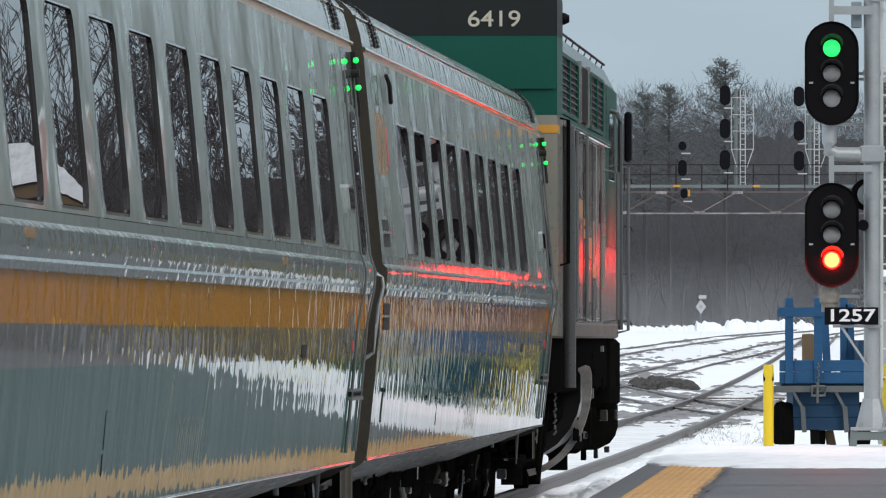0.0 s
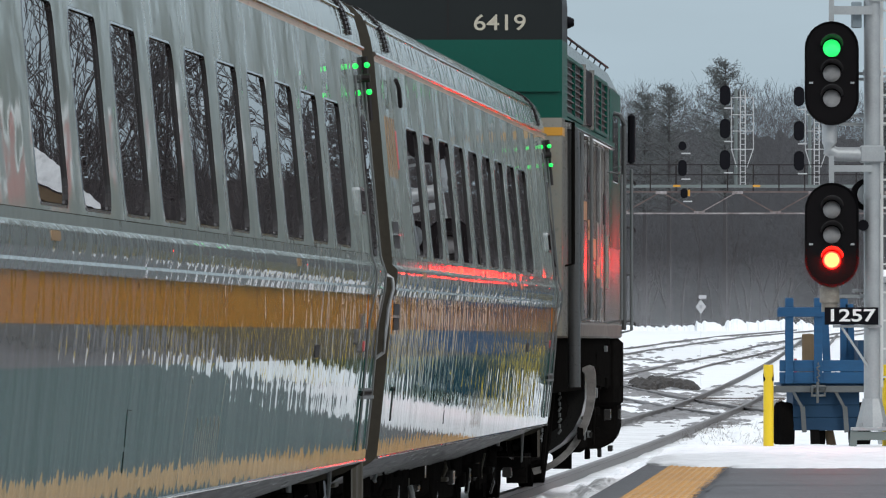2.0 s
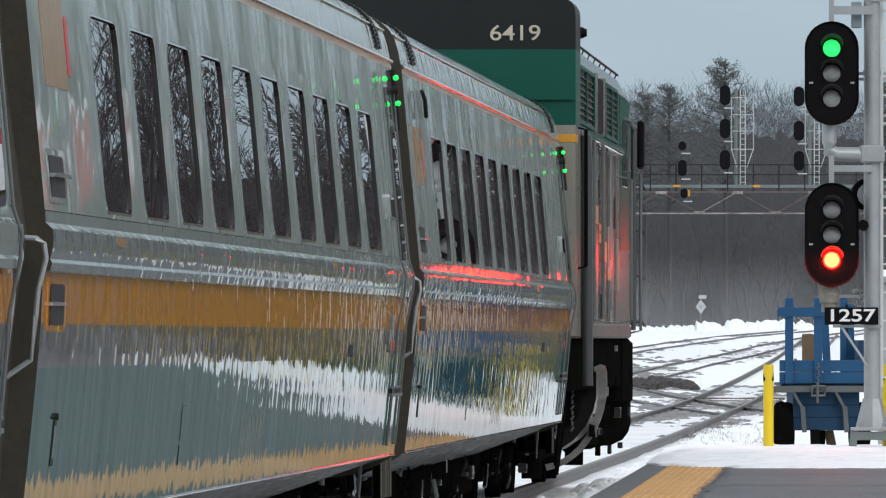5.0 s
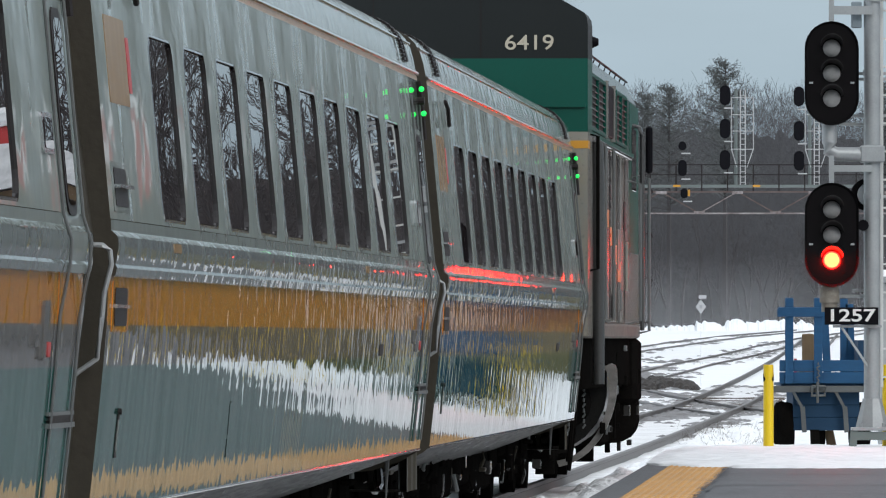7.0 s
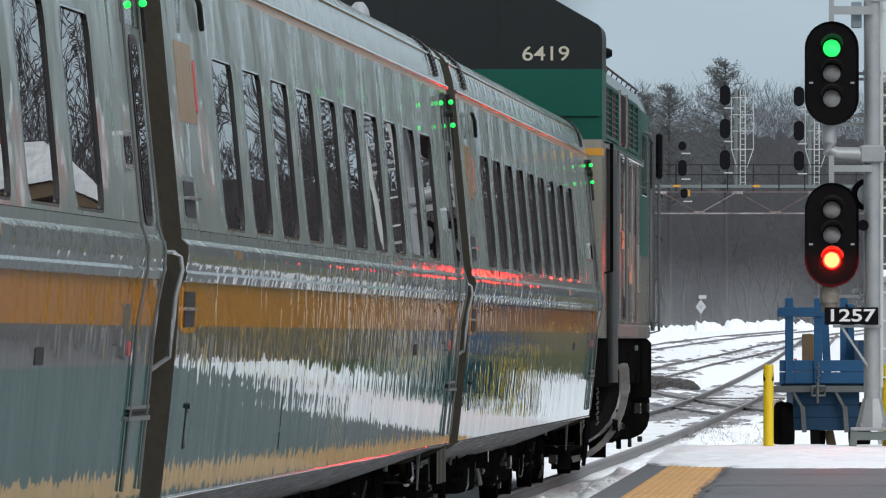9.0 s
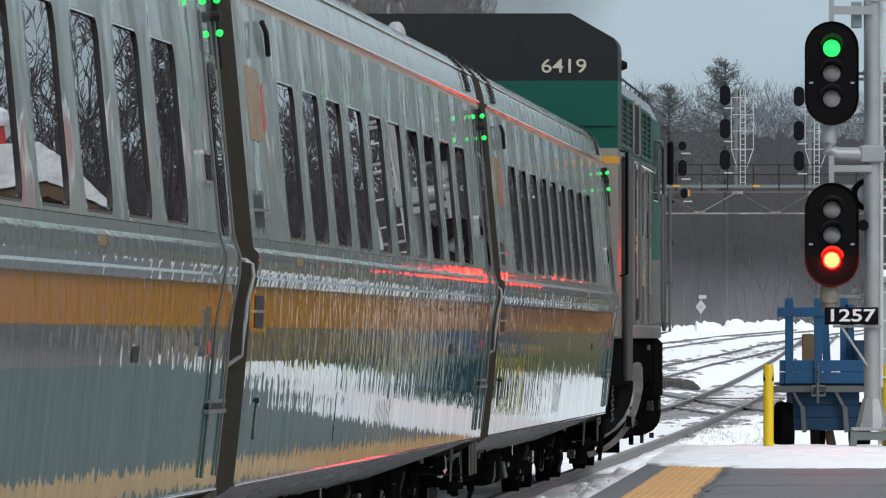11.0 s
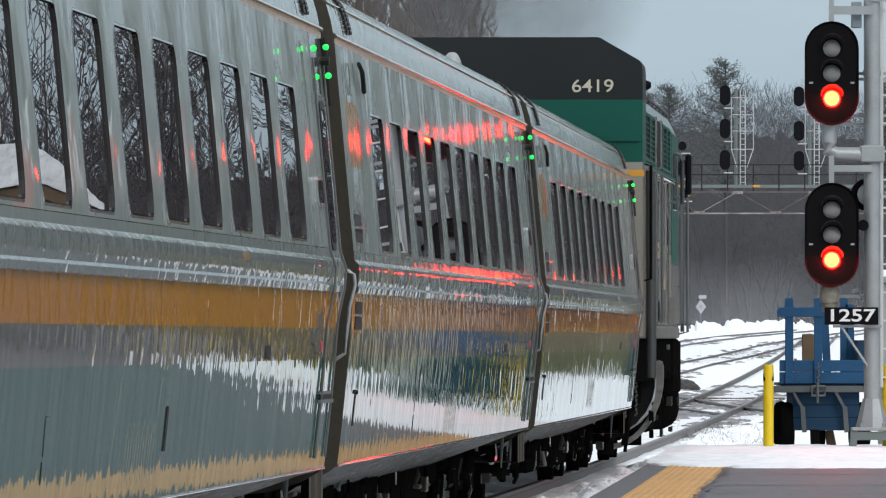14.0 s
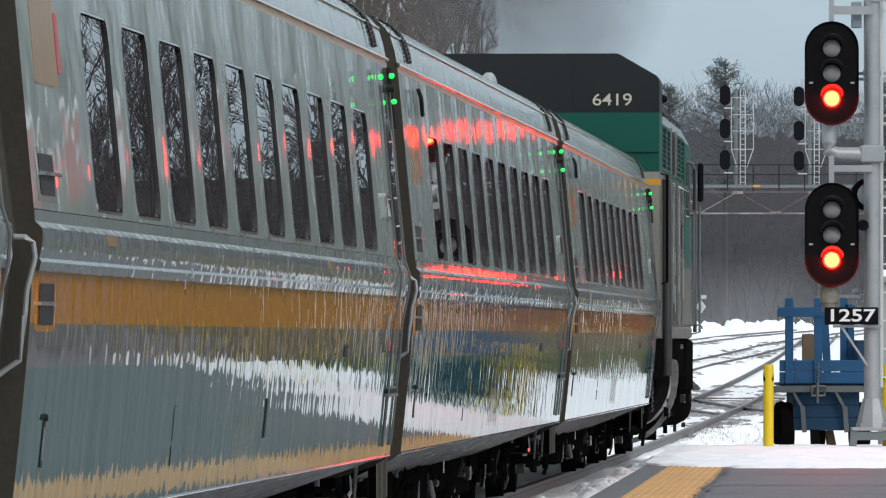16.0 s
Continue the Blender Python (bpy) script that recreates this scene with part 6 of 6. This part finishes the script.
# ---- woods ----
def branching(seed, height, spread=0.34, depth=5, kids=3):
    """Segments (from, to, radius, radius) of one bare tree."""
    rnd = random.Random(seed)
    out = []

    def grow(p, d, length, r, level):
        steps = 3 if level == 0 else 2
        for i in range(steps):
            d = (d + Vector((rnd.gauss(0, 0.10), rnd.gauss(0, 0.10), 0.05))).normalized()
            q = p + d * (length / steps)
            r2 = r * (0.82 if level else 0.86)
            out.append((p, q, r, r2))
            if level < depth and (level or i):
                for k in range(2 if level < 3 else kids):
                    a = rnd.uniform(0, 2 * math.pi)
                    side = Vector((math.cos(a), math.sin(a), 0))
                    nd = (d * rnd.uniform(0.7, 1.1) + side * rnd.uniform(0.35, 0.8) * (spread / 0.34)).normalized()
                    grow(q, nd, length * rnd.uniform(0.42, 0.66), r2 * rnd.uniform(0.42, 0.6), level + 1)
            p, r = q, r2

    grow(Vector((0, 0, 0)), Vector((0, 0, 1)), height * 0.62, height * 0.013, 0)
    return out


def prisms(s, segs, m=None, thin=0.012):
    """Three-sided tapered bars for segments, set by the matrix m."""
    for p, q, r0, r1 in segs:
        if m:
            p, q = m @ p, m @ q
        d = (q - p).normalized()
        a = d.cross(Vector((0.3, 0.9, 0.1))).normalized()
        b = d.cross(a)
        o = len(s.v)
        for c, r in ((p, max(r0, thin)), (q, max(r1, thin))):
            for ca, sa in ((1, 0), (-0.5, 0.866), (-0.5, -0.866)):
                s.v.append(tuple(c + (a * ca + b * sa) * r))
        s.f += [(o, o + 1, o + 4, o + 3), (o + 1, o + 2, o + 5, o + 4), (o + 2, o, o + 3, o + 5)]
        s.k += [0, 0, 0]


def raw_mesh(name, s, mat):
    me = bpy.data.meshes.new(name)
    me.from_pydata(s.v, [], s.f)
    me.materials.append(mat)
    me.update()
    return new(name, me)


def build_woods():
    rnd = random.Random(11)
    kinds = [branching(50 + i, 12, 0.26, 4, 2) for i in range(7)]
    s = Shape()
    for i in range(300):
        y = rnd.uniform(700, 880)
        x = rnd.uniform(-70, 150) * y / 750
        h = rnd.uniform(0.50, 0.72)
        m = Matrix.Translation((x, y, 2.0)) @ Matrix.Rotation(rnd.uniform(0, 6.28), 4, "Z") @ Matrix.Diagonal((h, h, h * rnd.uniform(0.9, 1.1), 1))
        prisms(s, kinds[i % 7], m, 0.006)
    crowns = Shape()
    for i in range(640):
        y = rnd.uniform(690, 890)
        x = rnd.uniform(-10, 40) * y / 750
        c = Vector((x, y, 1.4 + y * (0.006 + 0.0155 * rnd.random() ** 0.8) + 0.8 * noise.noise(Vector((x * 0.12, 0, 0)))))
        wide, tall = rnd.uniform(1.6, 3.0), rnd.uniform(1.8, 3.4)
        for k in range(250):
            a, u = rnd.uniform(0, 6.283), rnd.random() ** 0.6
            p = c + Vector((math.cos(a) * wide * u, math.sin(a) * wide * u, tall * rnd.uniform(-1, 1) * math.sqrt(max(0.02, 1 - u * u))))
            d = (p - c) * 0.12 + Vector((rnd.gauss(0, 0.25), rnd.gauss(0, 0.25), rnd.uniform(0.1, 0.6)))
            prisms(crowns, [(p, p + d, 0.013, 0.005)], None, 0.005)
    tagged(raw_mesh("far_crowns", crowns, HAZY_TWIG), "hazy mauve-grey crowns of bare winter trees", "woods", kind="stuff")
    ob = raw_mesh("far_woods", s, FAR_BARK)
    tagged(ob, "grey-brown leafless winter woods behind the yard", "woods", kind="stuff")
    # the denser wood behind
    b = Shape()
    xs = [-120 + 0.45 * i for i in range(640)]
    for x in xs:
        top = 18.6 + 1.2 * noise.noise(Vector((x * 0.05, 0, 0))) + 1.6 * noise.noise(Vector((x * 0.33, 3, 0))) + 0.9 * noise.noise(Vector((x * 1.7, 7, 0)))
        b.v += [(x, 900, -2), (x, 900, top * 0.6), (x, 905, top + 0.8)]
    for i in range(len(xs) - 1):
        b.f += [(3 * i, 3 * i + 3, 3 * i + 4, 3 * i + 1), (3 * i + 1, 3 * i + 4, 3 * i + 5, 3 * i + 2)]
        b.k += [0, 0]
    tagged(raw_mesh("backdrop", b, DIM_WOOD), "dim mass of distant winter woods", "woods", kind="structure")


def build_pine(x, y, top, half, seed, thick=1.0):
    rnd = random.Random(seed)
    t = thing("pine_tree", "tall dark pine rising over bare winter woods", "pine tree", "pines above the woods", at=pose(x, y, 1.8))
    h = top - 1.8
    s = Shape()
    prisms(s, [(Vector((0, 0, 0)), Vector((0, 0, h * 0.5)), 0.22, 0.15), (Vector((0, 0, h * 0.5)), Vector((0, 0, h)), 0.15, 0.03)])
    crown = Shape()
    z = h * 0.50
    while z < h * 0.995:
        u = (h - z) / (h * 0.50)
        for k in range(rnd.choice((4, 6, 8))):
            a = rnd.uniform(0, 6.28)
            ln = half * min(1.0, 0.14 + 1.05 * u ** 0.75) * rnd.uniform(0.35, 1.15)
            p = Vector((0, 0, z))
            q = p + Vector((math.cos(a) * ln, math.sin(a) * ln, ln * rnd.uniform(0.15, 0.75)))
            prisms(s, [(p, q, 0.03, 0.01)])
            for j in range(int(58 * thick)):
                f = rnd.random() ** 0.7 * 1.06
                c = p.lerp(q, f) + Vector((rnd.gauss(0, 0.13), rnd.gauss(0, 0.13), rnd.gauss(0.05, 0.10)))
                d = Vector((rnd.gauss(0, 1), rnd.gauss(0, 1), rnd.gauss(0.5, 0.8))).normalized()
                e = d.cross(Vector((rnd.random(), rnd.random(), rnd.random()))).normalized() * 0.025
                tip = c + d * rnd.uniform(0.14, 0.32)
                o = len(crown.v)
                crown.v += [tuple(c - e), tuple(c + e), tuple(tip)]
                crown.f.append((o, o + 1, o + 2))
                crown.k.append(0)
        z += h * 0.022
    me = bpy.data.meshes.new("trunk")
    for nm, sh, mt in (("trunk", s, FAR_BARK), ("crown", crown, HAZY_NEEDLE)):
        ob = raw_mesh(nm, sh, mt)
        ob.parent = t


def build_near_tree(x, y, h, seed):
    t = thing("bare_tree", "tall leafless winter tree with fine spreading twigs", "tree", "bare trees beyond the train", at=pose(x, y, 0.2))
    s = Shape()
    segs = [g for g in branching(seed, h, 0.30, 5) if max(g[0].x, g[1].x) + x < 2.2]
    prisms(s, [g for g in segs if g[2] > h * 0.0035])
    tw = Shape()
    prisms(tw, [g for g in segs if g[2] <= h * 0.0035], None, 0.010)
    for nm, sh in (("trunk", s), ("crown", tw)):
        ob = raw_mesh(nm, sh, BROWN_BARK)
        ob.parent = t


def build_side_woods():
    """Trees and dry brush along the yard's other side, beyond the platform."""
    rnd = random.Random(8)
    kinds = [branching(80 + i, 13, 0.24, 5, 2) for i in range(5)]
    s = Shape()
    for i in range(150):
        y = rnd.uniform(260, 400)
        slope = rnd.uniform(0.058, 0.22) if i % 3 else rnd.uniform(0.115, 0.22)
        x = y * slope
        m = Matrix.Translation((x, y, 0.0)) @ Matrix.Rotation(rnd.uniform(0, 6.28), 4, "Z") @ Matrix.Scale(rnd.uniform(0.6, 0.95) if slope < 0.12 else rnd.uniform(0.9, 1.25), 4)
        prisms(s, kinds[i % 5], m, 0.011)
    tagged(raw_mesh("side_woods", s, FAR_BARK), "bare winter trees along the edge of the yard", "woods", kind="stuff")
    u, hazy = Shape(), []
    for row in range(3):
        n = 160
        for i in range(n + 1):
            a = 0.052 + 0.25 * i / n
            y = 430 + 25 * row - 60 * (i / n)
            top = 9.6 + 92 * max(0.0, min(0.09, a - 0.0737)) + 0.4 * row + 0.5 * noise.noise(Vector((i * 0.11, row, 0))) + 0.4 * noise.noise(Vector((i * 0.7, row, 5)))
            u.v += [(a * y, y, -1.0), (a * y, y, top)]
        o = row * (n + 1) * 2
        for i in range(n):
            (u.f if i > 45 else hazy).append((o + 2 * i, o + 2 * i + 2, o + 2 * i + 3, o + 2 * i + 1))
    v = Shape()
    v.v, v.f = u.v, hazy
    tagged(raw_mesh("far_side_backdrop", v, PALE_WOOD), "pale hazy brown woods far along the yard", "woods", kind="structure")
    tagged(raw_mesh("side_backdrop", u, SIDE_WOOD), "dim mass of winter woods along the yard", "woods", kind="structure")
    b = Shape()
    for i in range(22000):
        near = i % 2 == 0
        y = rnd.uniform(147, 205) if near else rnd.uniform(205, 330)
        a = (rnd.uniform(0.054, 0.088) if i % 4 else rnd.uniform(0.088, 0.20)) if near else rnd.uniform(0.050, 0.22)
        x = y * a
        if y < 167 - 16 * max(0.0, min(1.0, (a - 0.053) / 0.010)):
            continue
        if a > 0.088 and y < 152:
            continue
        h = rnd.uniform(0.3, 1.3) if a < 0.088 else rnd.uniform(0.6, 3.0)
        p = Vector((x, y, ground_z(x, y) - 0.05))
        prisms(b, [(p, p + Vector((rnd.gauss(0, 0.25), rnd.gauss(0, 0.25), h)), 0.05, 0.02)], None, 0.02)
    tagged(raw_mesh("dry_brush", b, BRUSH), "olive-yellow dry brush standing in snow", "brush", kind="stuff")


haze = build_haze()
build_woods()
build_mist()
build_side_woods()
build_pine(17.2, 640, 18.2, 3.0, 3)
build_pine(14.0, 650, 17.0, 2.6, 4, 0.5)
build_pine(12.6, 655, 16.6, 2.6, 5, 0.5)
build_pine(27.0, 645, 17.0, 2.2, 6)
for i, (x, y, h) in enumerate(((-9.0, 400, 23), (-6.5, 420, 24), (-4.5, 410, 20), (-2.2, 415, 20), (-3.0, 430, 19))):
    build_near_tree(x, y, h, 20 + i)


def build_lineside_wood():
    """The thicker growth of bare stems behind those trees."""
    rnd = random.Random(77)
    kinds = [branching(120 + i, 20, 0.22, 5, 2) for i in range(4)]
    s = Shape()
    for i in range(26):
        y = rnd.uniform(435, 500)
        x = rnd.uniform(-20, 1.0)
        m = Matrix.Translation((x, y, 0.3)) @ Matrix.Rotation(rnd.uniform(0, 6.28), 4, "Z") @ Matrix.Scale(rnd.uniform(0.85, 1.2), 4)
        prisms(s, [g for g in kinds[i % 4] if (m @ g[1]).x < 1.6 + 0.02 * (y - 435)], m, 0.014)
    tagged(raw_mesh("lineside_wood", s, BROWN_BARK), "thick brown growth of bare trees beside the line", "woods", kind="stuff")


build_lineside_wood()


# ---- loose winter ground things ----
def build_scrub():
    rnd = random.Random(5)
    s = Shape()
    for i in range(330):
        y = rnd.uniform(140, 185)
        x = (0.0245 + rnd.uniform(-0.001, 0.006)) * y + rnd.gauss(0, 0.15)
        z = ground_z(x, y)
        p = Vector((x, y, z - 0.03))
        q = p + Vector((rnd.gauss(0, 0.10), rnd.gauss(0, 0.10), rnd.uniform(0.05, 0.20)))
        prisms(s, [(p, q, 0.0025, 0.0015)], None, 0.0016)
    tagged(raw_mesh("dead_grass", s, STRAW), "dead grass stalks poking through snow", "grass", kind="stuff")
    def lump(sh, x, y, z, r, flat, long=2.5):
        """One low irregular clod."""
        n = 7
        ph = rnd.uniform(0, 6)
        base = [Vector((x + r * rnd.uniform(0.7, 1.25) * math.cos(ph + 6.283 * k / n), y + long * r * rnd.uniform(0.7, 1.25) * math.sin(ph + 6.283 * k / n), z - 0.04)) for k in range(n)]
        mid = [Vector((x, y, z)).lerp(b_, rnd.uniform(0.45, 0.75)) + Vector((0, 0, r * flat * rnd.uniform(0.6, 1.1))) for b_ in base]
        sh.add(base + mid + [Vector((x, y, z + r * flat * rnd.uniform(0.9, 1.4)))], [(k, (k + 1) % n, n + (k + 1) % n, n + k) for k in range(n)] + [(n + k, n + (k + 1) % n, 2 * n) for k in range(n)])

    b = Shape()
    for i in range(260):
        y = rnd.uniform(284, 308)
        x = 6.15 + rnd.uniform(-0.75, 0.9) + 0.014 * (y - 297)
        lump(b, x, y, ground_z(x, y) + 0.12 * math.exp(-((x - 6.2) / 0.6) ** 2), rnd.uniform(0.06, 0.22), 0.6)
    d = Shape()
    routes = ((track_x, 165, 300), (curve_through([(5.5, 315), (9.1, 383.7), (11.8, 426), (15.3, 485), (19.0, 537)]), 260, 520), (curve_through([(3.6, 380), (8.1, 457), (12.3, 514), (15.2, 549)]), 340, 560), (curve_through([(6.4, 200), (5.6, 229.7), (4.4, 287), (4.0, 330)]), 205, 320))
    for i in range(2200):
        route, a, e = routes[i % 4]
        y = rnd.uniform(a, e)
        if noise.noise(Vector((y * 0.06, i % 4, 0))) < -0.05:
            continue
        x = route(y) + rnd.choice((-0.75, 0.75)) + rnd.gauss(0, 0.34)
        lump(d, x, y, ground_z(x, y) + 0.015, rnd.uniform(0.05, 0.30), 0.10, 6.0)
    for i in range(520):
        y = rnd.uniform(185, 430)
        x = y * rnd.uniform(0.0150, 0.0225)
        if noise.noise(Vector((x * 0.8, y * 0.05, 3))) > 0.0:
            lump(d, x, y, ground_z(x, y) + 0.02, rnd.uniform(0.08, 0.40), 0.12, 5.0)
    tagged(raw_mesh("ballast_clods", d, BALLAST), "dark ballast showing through snow beside the rails", "ballast", kind="stuff")
    w = Shape()
    cols, y0, dy, rows = 30, 74.0, 0.16, 640
    for j in range(rows):
        y = y0 + dy * j
        for i in range(cols):
            u = i / (cols - 1)
            x = track_x(y) + 0.86 + 1.5 * u
            lumpy = noise.noise(Vector((x * 1.3, y * 0.35, 1))) * 0.10 + max(0.0, noise.noise(Vector((x * 4.0, y * 1.1, 5)))) * 0.13 + max(0.0, noise.noise(Vector((x * 9.0, y * 2.4, 9)))) * 0.06
            w.v.append((x, y, ground_z(x, y) - 0.06 + (0.10 * math.sin(math.pi * min(1.0, u * 1.15)) + lumpy) * min(1.0, u * 6)))
    for j in range(rows - 1):
        for i in range(cols - 1):
            w.f.append((j * cols + i, j * cols + i + 1, j * cols + cols + i + 1, j * cols + cols + i))
            w.k.append(0)
    berm = raw_mesh("snow_berm", w, SLUSH)
    berm.data.polygons.foreach_set("use_smooth", [True] * len(w.f))
    tagged(berm, "ploughed lumpy dirty snow along the rail", "snow", kind="stuff")
    tagged(raw_mesh("rubble", b, EARTH), "heap of dark broken ballast and brush in snow", "rubble", kind="stuff")
    m = Shape()
    xs = [2 + 0.10 * i for i in range(325)]
    for x in xs:
        base = (0.16 if x < 14.5 else 0.42) + 0.30 * noise.noise(Vector((x * 0.35, 1, 0))) + 0.32 * noise.noise(Vector((x * 1.1, 4, 0))) + 0.22 * noise.noise(Vector((x * 3.1, 8, 0))) + 0.16 * noise.noise(Vector((x * 8.3, 2, 0)))
        m.v += [(x, 596, 1.5), (x, 599, 2.0 + max(0.05, base) * 0.9), (x, 602, 2.0 + max(0.05, base)), (x, 606, 1.6)]
    for i in range(len(xs) - 1):
        for j in range(3):
            m.f.append((4 * i + j, 4 * i + 4 + j, 4 * i + 5 + j, 4 * i + 1 + j))
            m.k.append(0)
    bank = raw_mesh("snow_bank", m, SNOW)
    tagged(bank, "lumpy snow bank along the edge of the woods", "snow", kind="stuff")


build_scrub()


# ---- what moves ----
def motions():
    times = [0.5 * i for i in range(33)]
    # the train pulls away along its track; coaches follow at their coupled length
    for i, ob in enumerate(COACHES):
        walk(ob, [(t, on_track(marker_y(t) + 26.0 * (1 - i) - 12.0)) for t in times])
    walk(loco, [(t, on_track(marker_y(t) + 26.9)) for t in times])
    walk(haze, [(t, on_track(marker_y(t) + 26.9) @ pose(-0.2, 7.0, 6.0)) for t in times])
    fine = [0.25 * i for i in range(65)]
    for ob in COACHES + [loco]:
        radius = 0.508 if ob == loco else 0.455
        for w in ob.children:
            if w.name.startswith("wheelset"):
                x, y, z = w.location
                walk(w, [(t, pose(x, y, z, -math.degrees((marker_y(t) - marker_y(0)) / radius))) for t in fine])
    # the flashing green lamp, and the red that follows it: the lens carriers turn
    green = [(0.0, 2), (0.07, 0)]
    for k in range(12):
        green += [(k + 0.47, 1)]
        if k + 1 in (7, 8):
            green += [(k + 0.97, 0)]
        else:
            green += [(k + 0.96, 2), (k + 1.07, 0)]
    for ob, states in ((TURNING["green"], green), (TURNING["red"], [(0.0, 0), (12.47, 1)])):
        loc = tuple(ob.location)
        rows, turn = [(0.0, pose(*loc, 0, 0, -120 * states[0][1]))], -120 * states[0][1]
        for t, state in states[1:]:
            step = (-120 * state - turn) % 360
            step = step - 360 if step > 180 else step
            rows += [(t - 0.067, pose(*loc, 0, 0, turn)), (t - 0.034, pose(*loc, 0, 0, turn + step / 2)), (t, pose(*loc, 0, 0, turn + step))]
            turn += step
        rows.append((16.0, pose(*loc, 0, 0, turn)))
        walk(ob, rows)


motions()
